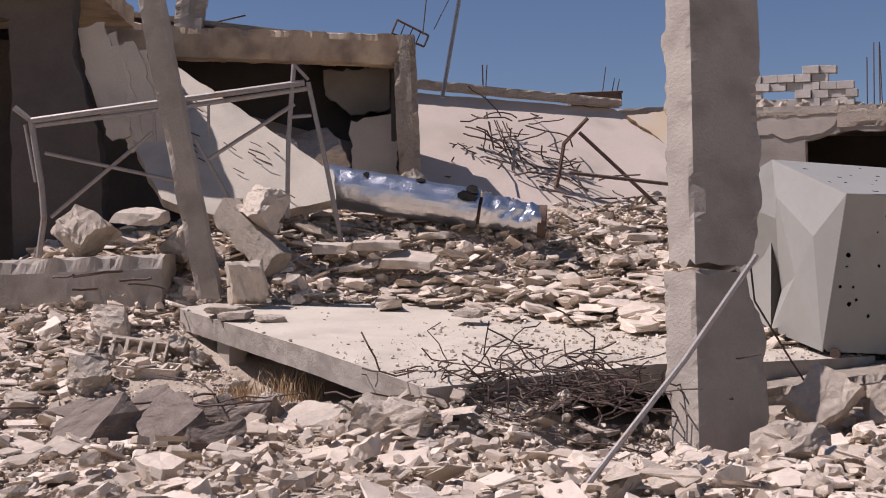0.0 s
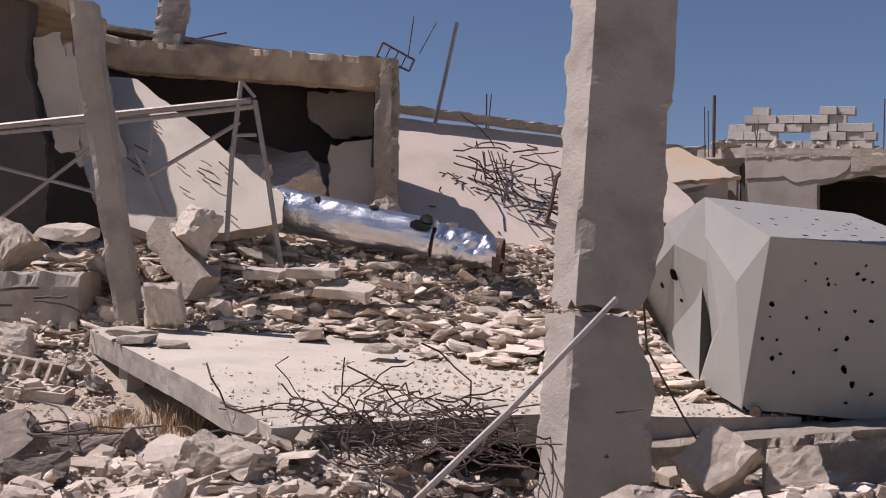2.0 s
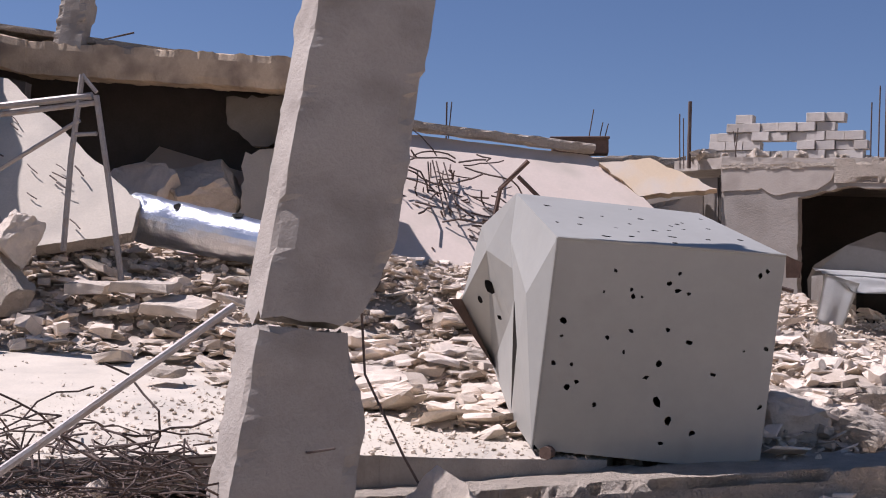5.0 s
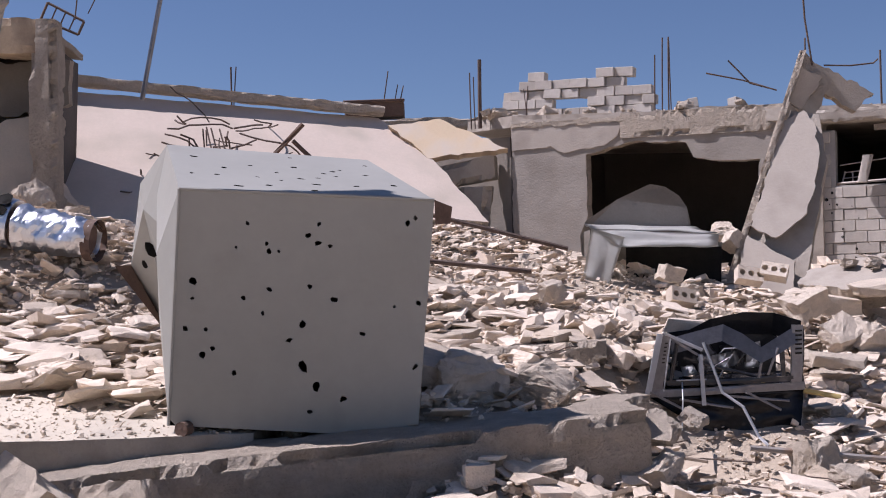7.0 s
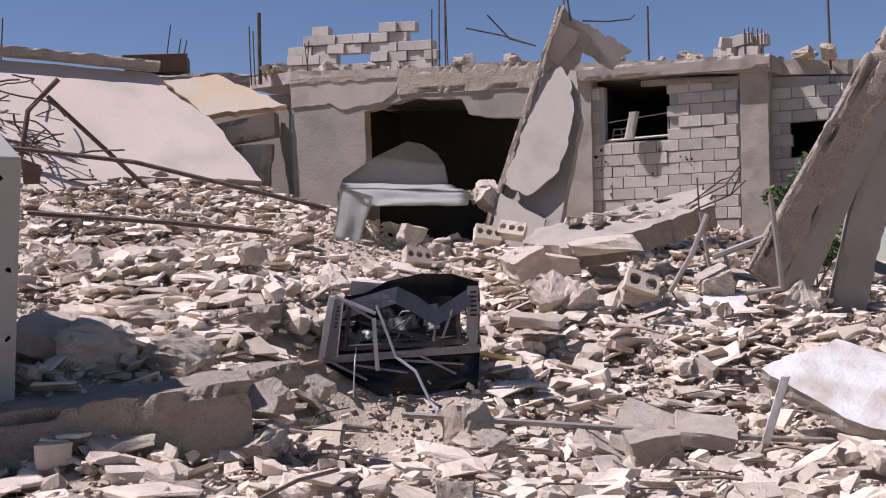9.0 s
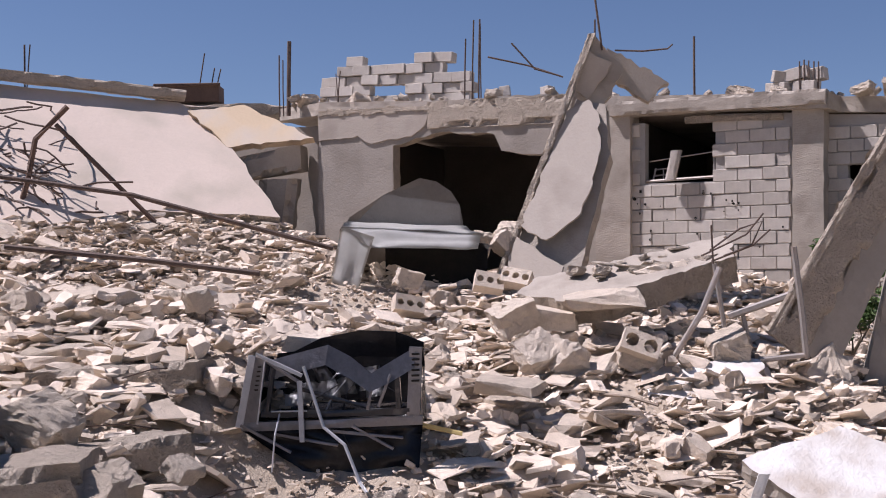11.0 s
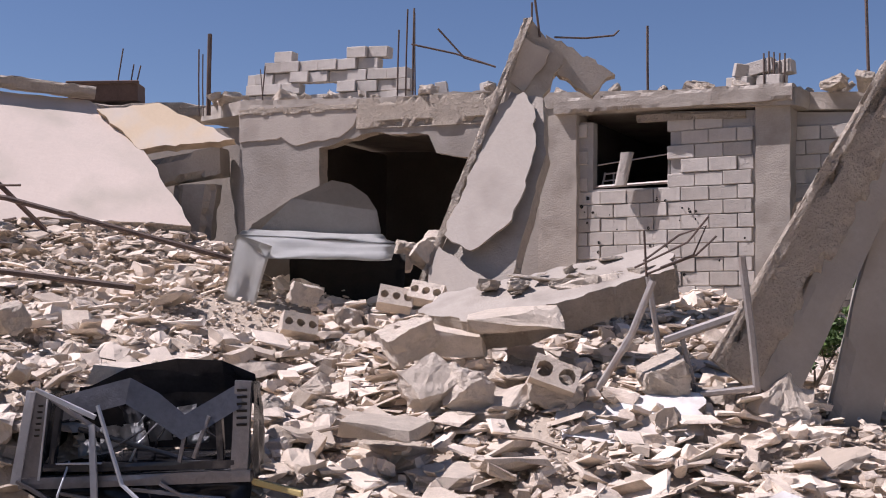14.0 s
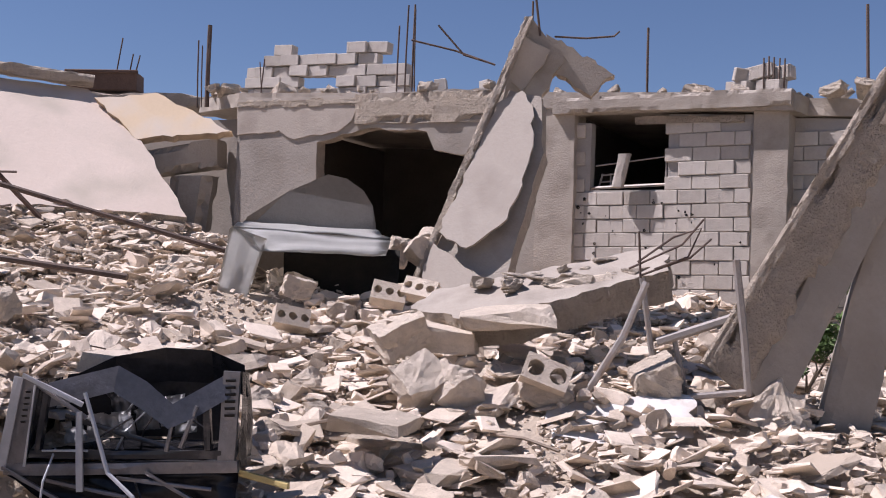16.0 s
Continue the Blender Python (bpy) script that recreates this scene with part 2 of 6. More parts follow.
def chunk_data(seed, flat=1.0, detail=1, points=14, rough=0.05):
    """A broken, angular lump about one unit across: a skewed block with some corners split off."""
    r = random.Random(seed)
    bm = bmesh.new()
    skew = r.uniform(-0.25, 0.25)
    for sx in (-1, 1):
        for sy in (-1, 1):
            for sz in (-1, 1):
                v = Vector((sx * r.uniform(0.7, 1.0), sy * r.uniform(0.55, 1.0), sz * r.uniform(0.75, 1.0)))
                v.x += skew * v.y
                if points > 8 and r.random() < 0.45:
                    for axis in range(3):
                        w = v.copy()
                        w[axis] *= r.uniform(0.15, 0.7)
                        bm.verts.new((w.x * 0.5, w.y * 0.5, w.z * 0.5 * flat))
                else:
                    bm.verts.new((v.x * 0.5, v.y * 0.5, v.z * 0.5 * flat))
    bmesh.ops.convex_hull(bm, input=bm.verts)
    bmesh.ops.delete(bm, geom=[v for v in bm.verts if not v.link_faces], context="VERTS")
    for k in range(detail):
        bmesh.ops.subdivide_edges(bm, edges=bm.edges, cuts=1, use_grid_fill=True)
        for v in bm.verts:
            s = 3.0 * 2 ** k
            v.co += Vector([noise.noise(v.co * s + Vector((seed * 3.1 + c * 17, c, k))) for c in range(3)]) * rough / (k + 1)
    bmesh.ops.triangulate(bm, faces=bm.faces)
    bm.normal_update()
    return bm


def arrays(bm):
    bm.verts.index_update()
    v = np.array([x.co[:] for x in bm.verts])
    f = np.array([[x.index for x in face.verts] for face in bm.faces])
    bm.free()
    return v, f


def merged(name, variants, places, mat):
    """One mesh of many lumps. places: rows of x, y, z, three sizes, three turns."""
    vs, fs, base = [], [], 0
    which = rng.integers(0, len(variants), len(places))
    for k, (x, y, z, sx, sy, sz, a, b, c) in enumerate(places):
        v, f = variants[which[k]]
        turn = np.array(Euler((a, b, c)).to_matrix())
        vs.append((v * (sx, sy, sz)) @ turn.T + (x, y, z))
        fs.append(f + base)
        base += len(v)
    v, f = np.concatenate(vs), np.concatenate(fs)
    me = bpy.data.meshes.new(name)
    me.vertices.add(len(v))
    me.vertices.foreach_set("co", v.ravel())
    me.loops.add(f.size)
    me.loops.foreach_set("vertex_index", f.ravel().astype(np.int32))
    me.polygons.add(len(f))
    me.polygons.foreach_set("loop_start", np.arange(0, f.size, 3, dtype=np.int32))
    me.polygons.foreach_set("loop_total", np.full(len(f), 3, dtype=np.int32))
    me.polygons.foreach_set("use_smooth", np.zeros(len(f), dtype=bool))
    me.update(calc_edges=True)
    me.materials.append(mat)
    return new(name, me)


def prism_bmesh(p0, p1, a, b, wa, wb, rows=30, chip=0.03, seed=0, ends=0.05, width=None, cols=4):
    """A rough concrete bar from p0 to p1, wa wide along a and wb along b, with chipped edges. width(f): how far the far b edge reaches, as a share."""
    bm = bmesh.new()
    p0, p1, a, b = Vector(p0), Vector(p1), Vector(a).normalized(), Vector(b).normalized()
    ring_uv = [(-1 + 2 * k / cols, -1) for k in range(cols)] + [(1, -1 + 2 * k / cols) for k in range(cols)] + [(1 - 2 * k / cols, 1) for k in range(cols)] + [(-1, 1 - 2 * k / cols) for k in range(cols)]
    rings = []
    for i in range(rows + 1):
        f = i / rows
        ring = []
        for u, v in ring_uv:
            corner = abs(u) == 1 and abs(v) == 1
            run = f * (p1 - p0).length
            s = noise.noise(Vector((run * 2.6 + seed * 7.3, u * 3.1, v * 2.7))) + 0.45 * noise.noise(Vector((run * 11 + seed * 3.7, u * 1.1, v * 1.3)))
            inset = chip * max(0.0, s + 0.2) * 1.5 * (1.0 if corner else 0.0) + chip * 0.12 * s
            fu, fv = u * (wa / 2 - inset), v * (wb / 2 - inset)
            if width is not None and v > 0:
                fv *= 1 - (1 - width(f)) * 2 * v
            at = p0 + (p1 - p0) * f + a * fu + b * fv
            if i in (0, rows):
                at += (p1 - p0).normalized() * ends * noise.noise(Vector((u * 2 + seed, v * 2, i)))
            ring.append(bm.verts.new(at))
        rings.append(ring)
    n = len(ring_uv)
    for r, q in zip(rings, rings[1:]):
        for k in range(n):
            bm.faces.new((r[k], r[(k + 1) % n], q[(k + 1) % n], q[k]))
    bm.faces.new(rings[0][::-1])
    bm.faces.new(rings[-1])
    bmesh.ops.recalc_face_normals(bm, faces=bm.faces)
    return bm


# Where each group of the plan stands.
ROOF = setting(1.360, 2.86, 0.05, 3.57, 1.970, 3.505, -0.409)
EDGE = setting(1.200, 2.86, 0.05, 3.57, 1.387, 2.389, -0.188)
MID = setting(1.100, 2.10, 1.24, -0.68, 0.503, 1.677, -0.159)
PANEL = setting(1.300, 2.10, 1.24, -0.68, 0.780, 1.923, -0.480)
LEAN = setting(1.120, 2.10, 1.24, -0.68, 0.530, 1.701, -0.191)
COLUMN = setting(1.225, -0.13, 1.32, -1.05, 1.740, 1.484, -0.559)
POLE = setting(1.185, -0.13, 1.32, -1.05, 1.491, 1.030, -0.489)
POST = setting(1.100, -0.13, 1.32, -1.05, 0.963, 0.064, -0.342)
TANK = setting(1.105, 2.86, 0.05, 3.57, 1.041, 1.726, -0.056)
BEHIND = setting(1.060, 3.09, -0.13, 1.70, 0.815, 1.339, -0.002)
WHITE_END = setting(1.040, 3.09, -0.13, 1.70, 0.770, 1.232, 0.026)
RUIN_SITE = setting(1.020, -0.13, 1.32, -1.05, 0.465, -0.845, -0.204)
ROUND = setting(1.210, 2.10, 1.24, -0.68, 0.655, 1.812, -0.335)
CASING = setting(1.030, 2.10, 1.24, -0.68, 0.406, 1.590, -0.047)
BARS = setting(1.392, -0.13, 1.32, -1.05, 2.779, 3.381, -0.848)
LYING = setting(1.250, 3.09, -0.13, 1.70, 1.242, 2.354, -0.263)

# ---- ground ----
MOUNDS = ((-20.5, 1.1, 1.56, 3.0), (-17.6, -1.4, 0.29, 1.9), (-16.4, 2.1, 1.00, 2.3), (-17.8, 6.2, 1.85, 3.2), (-14.3, 6.7, 1.21, 2.6), (-16.1, 15.2, 2.34, 4.6), (-9.9, 11.4, 1.30, 2.8),
          (-7.3, 5.8, 0.95, 1.7), (-8.0, 2.7, 0.82, 1.6), (-5.5, 9.7, 0.63, 2.0), (-2.9, 12.2, 0.47, 2.7), (-7.1, 19.1, 2.27, 4.8), (-3.9, 5.7, -0.18, 2.1), (-13.9, -0.7, 0.06, 1.9),
          (-9.7, 7.9, 0.93, 2.5), (-21.9, 5.7, 1.52, 4.0), (-10.1, -0.2, 0.13, 1.3), (-11.1, 5.5, 0.82, 2.1), (-17.8, 10.4, 0.45, 1.4), (-15.9, 11.1, 0.25, 1.5), (-3.9, 5.7, -0.01, 1.6),
          (-9.5, 10.5, -0.48, 1.0), (-18.4, 2.6, 0.37, 1.2), (-17.0, 11.0, 0.77, 4.5), (-12.5, 15.0, 0.48, 4.0), (-7.0, 14.5, 0.42, 3.5), (-4.0, 10.5, 0.30, 3.0), (-20.0, 14.0, 0.62, 5.0),
          (-7.9, 1.5, -0.5, 1.0), (-6.6, 5.2, -0.7, 0.85), (-9.4, 11.6, -0.2, 1.2), (-15.4, 4.9, 0.35, 1.4), (-10.0, -1.3, -0.3, 1.6), (-5.9, 4.6, -0.25, 0.8), (-11.7, -2.6, 0.42, 0.8), (-11.1, -1.7, 0.45, 0.55))


def height(x, y):
    """The heap's surface."""
    h = sum(a * np.exp(-((x - cx) ** 2 + (y - cy) ** 2) / (r * r)) for cx, cy, a, r in MOUNDS)
    return h


def build_ground():
    xs = np.concatenate([np.linspace(-1500, -60, 10), np.linspace(-44, -30, 6), np.arange(-28, 2.01, 0.2), np.linspace(4, 20, 6), np.linspace(40, 1500, 10)])
    ys = np.concatenate([np.linspace(-1500, -60, 10), np.linspace(-40, -11, 8), np.arange(-9, 20.01, 0.2), np.linspace(22, 44, 6), np.linspace(60, 1500, 10)])
    gx, gy = np.meshgrid(xs, ys, indexing="ij")
    gz = height(gx, gy)
    near = (gx > -29) & (gx < 3) & (gy > -10) & (gy < 21)
    wob = np.array([noise.noise((a * 1.4, b * 1.4, 0)) * 0.07 + noise.noise((a * 5, b * 5, 3)) * 0.035 for a, b in zip(gx[near], gy[near])])
    gz[near] += wob
    n = len(ys)
    verts = np.stack([gx, gy, gz], -1).reshape(-1, 3)
    faces = [(i * n + j, (i + 1) * n + j, (i + 1) * n + j + 1, i * n + j + 1) for i in range(len(xs) - 1) for j in range(n - 1)]
    me = bpy.data.meshes.new("ground")
    me.from_pydata(verts.tolist(), [], faces)
    me.polygons.foreach_set("use_smooth", [True] * len(faces))
    me.materials.append(SOIL)
    return tagged(new("ground", me), "dusty pale soil heaped under the rubble", "ground", kind="structure")


build_ground()

# ---- the house that still stands ----
D, OUT, UP = Vector((0.99939, 0.03490, 0)), Vector((0.03490, -0.99939, 0)), Vector((0, 0, 1))
FACADE = Matrix((D, UP, OUT)).transposed().to_4x4()
FACADE.translation = (-14.355, 16.459, 0)


def house(u, z, off=0.0):
    return FACADE @ Vector((u, z, off))


def facade_plate(name, outline, thick, mats, label, category, off=0.0, **how):
    mats = mats if isinstance(mats, (list, tuple)) else (mats,)
    ob = link_mesh(name, slab_bmesh(outline, thick, edge_slot=len(mats) - 1, **how), mats)
    ob.matrix_world = FACADE @ Matrix.Translation((0, 0, off))
    return tagged(ob, label, category, kind="structure")


facade_plate("wall_front", [(0.02, 1.13), (1.64, 1.13), (1.63, 4.54), (1.93, 4.61), (2.46, 4.72), (3.68, 4.63), (3.82, 4.32), (4.38, 4.22), (5.06, 4.21), (5.12, 1.14), (5.57, 1.14), (5.58, 5.16), (4.82, 5.24), (2.42, 5.30), (-0.01, 5.33)],
             0.25, (PLASTER, BROKEN), "cracked grey plastered house wall with a blown-out opening", "wall", step=0.14, jag=0.035, straight=(0, 13))
facade_plate("render_layer", [(-0.02, 5.33), (0.01, 4.74), (0.87, 4.77), (1.18, 4.62), (1.49, 4.65), (2.02, 4.69), (2.31, 4.87), (2.46, 5.30)], 0.03, PALE, "broken layer of pale render on the house wall", "render", off=0.03, step=0.12, jag=0.03)
facade_plate("wall_return", [(-3.55, 1.15), (-0.26, 1.15), (-0.29, 5.12), (-1.64, 5.13), (-2.23, 5.16), (-3.62, 5.17)], 0.2, PLASTER, "shaded grey plastered wall set back beside the front", "wall", off=-0.5, jag=0.01)
facade_plate("pillar_front", [(5.60, 1.13), (6.20, 1.13), (6.21, 4.80), (5.61, 4.91)], 0.45, CONCRETE, "grey concrete pillar between the wide opening and the block wall", "pillar", off=0.12, jag=0.01)
facade_plate("pillar_corner", [(8.77, 1.14), (9.23, 1.14), (9.28, 4.63), (8.81, 4.66)], 0.4, CONCRETE, "grey concrete corner pillar of the house", "pillar", off=0.06, jag=0.012)
# Inner walls carry their shade in the colour, so the openings look dark.
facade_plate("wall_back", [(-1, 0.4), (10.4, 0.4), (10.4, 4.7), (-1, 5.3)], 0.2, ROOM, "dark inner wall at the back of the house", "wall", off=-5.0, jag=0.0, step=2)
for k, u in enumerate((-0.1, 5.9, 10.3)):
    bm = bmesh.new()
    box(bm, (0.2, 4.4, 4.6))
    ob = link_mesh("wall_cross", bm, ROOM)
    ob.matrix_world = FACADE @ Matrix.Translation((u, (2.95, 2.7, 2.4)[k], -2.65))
    tagged(ob, "inner cross wall of the house in shade-dark plaster", "wall", kind="structure")
bm = slab_bmesh([(-1.4, 0.7), (0, 0.0), (2.4, -0.03), (4.7, 0.02), (5.7, -0.14), (9.4, -0.18), (9.5, 0.25), (10.9, 0.3), (10.9, 5.4), (-1.4, 5.4)], 0.24, step=0.16, jag=0.03, edge_slot=1)
roof = link_mesh("ceiling", bm, (BROKEN, CONCRETE))
roof.matrix_world = Matrix.Translation(house(0, 5.47)) @ Matrix((D, -OUT, UP)).transposed().to_4x4() @ pose(0, 0, 0, 0, 3.75, 0)
tagged(roof, "cracked concrete roof slab of the house", "roof", kind="structure")
bm = prism_bmesh((-1.72, 0, 0), (1.72, 0, 0), (0, 0, 1), (0, 1, 0), 0.36, 0.24, rows=90, chip=0.035, seed=87, cols=4)
beam = link_mesh("lintel_beam", bm, CONCRETE)
beam.matrix_world = FACADE @ Matrix.Translation((7.62, 4.83, 0.06)) @ pose(0, 0, 0, 0, 0, -1.0)
tagged(beam, "grey concrete ring beam above the block wall", "beam", kind="structure")

for k, (u0, u1, z, h) in enumerate(((2.37, 5.53, 5.05, 0.48), (0.0, 2.45, 5.26, 0.14), (7.1, 8.66, 4.62, 0.1))):
    ob = link_mesh("beam_break", prism_bmesh(house(u0, z, 0.0), house(u1, z - 0.065 * (u1 - u0) / 2.0, 0.0), OUT, UP, 0.1, h, rows=40, chip=0.07, seed=90 + k), BROKEN)
    tagged(ob, "rough broken edge of the ring beam", "beam", kind="structure")


def block_mesh(length):
    bm = bmesh.new()
    box(bm, (length, 0.19, 0.2), bevel=0.008)
    me = bpy.data.meshes.new("block")
    bm.to_mesh(me)
    bm.free()
    me.materials.append(BLOCK)
    return me


BLOCKS = {n: block_mesh(n) for n in (0.39, 0.19)}


def lay_blocks(parent, u0, u1, z0, z1, off, keep, tilt=0.0, loose=1.0):
    """Courses of blocks between those marks, where keep(u, z) says so."""
    row, z = 0, z0
    while z + 0.19 <= z1 + 0.01:
        u = u0 + (0.0 if row % 2 else -0.2)
        while u < u1 - 0.05:
            a, b = max(u, u0), min(u + 0.4, u1)
            if b - a > 0.1 and keep((a + b) / 2, z + 0.1):
                ob = new("block", BLOCKS[0.39 if b - a > 0.3 else 0.19])
                ob.parent = parent
                ob.matrix_world = FACADE @ Matrix.Translation(((a + b) / 2, z + 0.1 + tilt * (a - u0), off + random.uniform(-0.012, 0.012) * loose)) @ pose(0, 0, 0, random.uniform(-0.6, 0.6) * loose, random.uniform(-0.8, 0.8) * loose, random.uniform(-0.5, 0.5) * loose + math.degrees(tilt))
                if b - a < 0.39:
                    ob.scale.x = (b - a - 0.01) / (0.39 if b - a > 0.3 else 0.19)
            u += 0.4
        row, z = row + 1, z + 0.2


wall_block = facade_plate("wall_block", [(6.12, 1.14), (8.75, 1.15), (8.79, 4.62), (7.59, 4.69), (7.58, 3.61), (6.41, 3.63), (6.42, 4.62), (6.14, 4.64)], 0.17, MORTAR, "whitish concrete block wall with a window hole", "wall", off=-0.02, jag=0.004, step=0.3)
lay_blocks(wall_block, 6.14, 8.77, 1.2, 4.64, -0.08, lambda u, z: not (6.3 < u < 7.66 and 3.6 < z) and not (8.35 < u < 8.6 and z > 4.4))
# Shallow pits, coloured near-black for the shade inside them.
for k in range(34):
    u, z = random.uniform(6.2, 8.7), random.choice((random.uniform(1.8, 3.5), random.uniform(3.0, 3.5), random.uniform(1.8, 4.5)))
    if 6.3 < u < 7.7 and z > 3.5:
        continue
    bm = bmesh.new()
    r = random.uniform(0.011, 0.028)
    rim = [bm.verts.new((r * random.uniform(0.6, 1.3) * math.cos(2 * math.pi * j / 8), r * random.uniform(0.6, 1.3) * math.sin(2 * math.pi * j / 8), 0)) for j in range(8)]
    mid = bm.verts.new((0, 0, -0.02))
    for j in range(8):
        bm.faces.new((rim[j], rim[(j + 1) % 8], mid))
    pit = part("pit", bm, HOLE, wall_block)
    pit.matrix_basis = Matrix.Translation((u, z, 0.062))
wall_side = facade_plate("wall_side", [(9.04, 1.16), (10.64, 1.16), (10.66, 3.2), (9.55, 3.2), (9.55, 3.85), (10.66, 3.85), (10.69, 4.5), (9.08, 4.62)], 0.17, MORTAR, "grey block wall of the house beyond the corner pillar", "wall", off=-0.35, jag=0.004, step=0.3)
lay_blocks(wall_side, 9.2, 10.66, 1.2, 4.5, -0.41, lambda u, z: not (u > 9.5 and 3.15 < z < 3.85))
parapet = facade_plate("parapet", [(-0.84, 5.51), (2.67, 5.29), (2.67, 5.55), (-0.84, 5.78)], 0.15, MORTAR, "broken parapet of pale blocks on the roof", "parapet", off=-1.39, jag=0.01)


def parapet_top(u):
    for edge, top in ((-0.55, 6.11), (-0.33, 6.35), (0.05, 6.56), (0.61, 6.36), (0.89, 6.22), (1.46, 6.35), (1.97, 6.6), (2.12, 6.4), (2.6, 6.25)):
        if u < edge:
            return top
    return 5.8


lay_blocks(parapet, -0.84, 2.65, 5.62, 6.75, -1.35, lambda u, z: z - 0.03 < parapet_top(u) and not (0.5 < u < 1.0 and 5.8 < z < 6.0), -0.05, 4.0)


# ---- broken columns, slabs and beams ----
def prism_thing(name, label, category, mats, *how, group="", **kw):
    return tagged(link_mesh(name, prism_bmesh(*how, **kw), mats), label, category, group)


SLAB = [(-17.02, -0.17), (-13.83, -1.65), (-11.66, -2.78), (-11.2, -1.85), (-10.34, -0.3), (-9.4, 0.55), (-8.5, 1.6), (-9.4, 3.6), (-13.6, 3.9), (-17.3, 2.9)]


def slab_z(x, y):
    return -0.3 - 0.0888 * x + 0.0753 * y


def inside(x, y, polygon):
    hit = False
    for (ax, ay), (bx, by) in zip(polygon, polygon[1:] + polygon[:1]):
        if (ay > y) != (by > y) and x < (bx - ax) * (y - ay) / (by - ay) + ax:
            hit = not hit
    return hit


slab_thing("fallen_floor_slab", [(x, y, slab_z(x, y)) for x, y in SLAB], 0.27, (SLABTOP, CONCRETE), "large fallen concrete floor slab covered in pale dust", "slab", step=0.12, jag=0.025, straight=(0, 1))
settle()
slab_thing("fallen_roof_slab", [(-18.0, 5.7, 4.55), (-13.46, 10.0, 3.95), (-12.8, 10.06, 3.33), (-11.3, 9.3, 2.1), (-12.4, 8.1, 2.3), (-13.5, 5.9, 2.2), (-15.9, 4.6, 2.5), (-17.6, 4.2, 3.2)],
           0.22, (PINK, BROKEN), "sloping fallen roof slab with faded pink plaster", "slab", step=0.2, jag=0.03)
prism_thing("ridge_beam", "long broken concrete edge beam along the fallen roof", "beam", BROKEN, (-17.9, 5.78, 4.62), (-13.4, 10.05, 4.0), (0.7, -0.7, 0), (0.1, 0.1, 1), 0.25, 0.15, rows=60, chip=0.05, seed=5)
slab_thing("ochre_slab", [(-13.2, 9.85, 3.75), (-12.5, 10.2, 3.82), (-11.45, 10.4, 3.3), (-12.47, 9.8, 3.2)], 0.12, (YELLOW, OCHRE), "tilted piece of roof slab with ochre plaster", "slab", step=0.1, jag=0.03)
prism_thing("broken_beam", "broken end of a concrete beam under the ochre slab", "beam", CONCRETE, (-12.5, 10.1, 2.9), (-11.75, 10.6, 3.05), (0.3, -0.9, 0), (0, 0, 1), 0.4, 0.35, rows=14, chip=0.08, seed=9)
prism_thing("broken_beam", "stump of grey concrete below the ochre slab", "beam", CONCRETE, (-12.1, 10.25, 1.7), (-12.0, 10.35, 2.75), (0.9, 0.35, 0), (0.35, -0.9, 0), 0.55, 0.3, rows=14, chip=0.1, seed=10)
settle(ROOF)
slab_thing("tilted_slab", [(-6.7, 7.6, 1.52), (-5.0, 8.55, 1.84), (-4.74, 7.95, 1.76), (-5.67, 7.2, 1.32), (-6.1, 7.1, 1.2), (-6.7, 7.25, 1.36)], 0.26, (CONCRETE, BROKEN), "thick broken concrete slab tilted over the rubble", "slab", step=0.07, jag=0.05)
settle(MID)

panel = empty("leaning_wall_panel", Matrix.Translation((-6.9, 8.3, 1.2)), "leaning broken wall panel with peeling pale render", "wall panel")


def child_slab(name, corners, thick, mats, parent, label="", **how):
    ob = slab_thing(name, corners, thick, mats, label, "", **how)
    m = ob.matrix_world.copy()
    ob.parent = parent
    ob.matrix_world = m
    ob.matrix_parent_inverse = Matrix.Identity(4)
    ob.matrix_basis = parent.matrix_world.inverted() @ m
    return ob


child_slab("core", [(-7.4, 8.2, 1.02), (-6.5, 8.27, 0.95), (-6.5, 8.85, 2.0), (-6.45, 9.2, 2.79), (-6.6, 9.42, 3.35), (-6.93, 9.38, 3.45)], 0.2, (CONCRETE, BROKEN), panel, "rough grey core", step=0.08, jag=0.022, straight=(5,))
bm = prism_bmesh(Vector((-7.44, 8.17, 1.0)) - panel.location, Vector((-6.83, 9.58, 4.16)) - panel.location, (0.87, 0.5, 0.15), (0.4, -0.85, 0.35), 0.085, 0.14, rows=150, chip=0.055, seed=61)
part("torn_edge", bm, BROKEN, panel, "pale torn edge with crumbling mortar")
child_slab("render_patch", [(-7.33, 8.17, 1.12), (-6.62, 8.2, 1.06), (-6.62, 8.38, 1.58), (-6.9, 8.46, 1.73), (-7.2, 8.47, 1.9)], 0.03, (PALE, BROKEN), panel, "pale render", step=0.08, jag=0.03)
child_slab("render_patch", [(-7.17, 8.5, 1.98), (-6.85, 8.5, 1.84), (-6.56, 8.68, 2.15), (-6.5, 9.05, 2.75), (-6.6, 9.27, 3.25), (-6.76, 9.33, 3.42), (-6.95, 9.18, 3.3), (-7.06, 8.9, 2.7)], 0.03, (PALE, BROKEN), panel, "pale render", step=0.08, jag=0.03)
child_slab("top_piece", [(-7.03, 9.46, 3.34), (-6.97, 9.5, 3.68), (-6.8, 9.58, 4.18), (-6.5, 9.74, 3.82), (-6.74, 9.6, 3.28)], 0.26, (CONCRETE, BROKEN), panel, "rough grey core", step=0.07, jag=0.03)
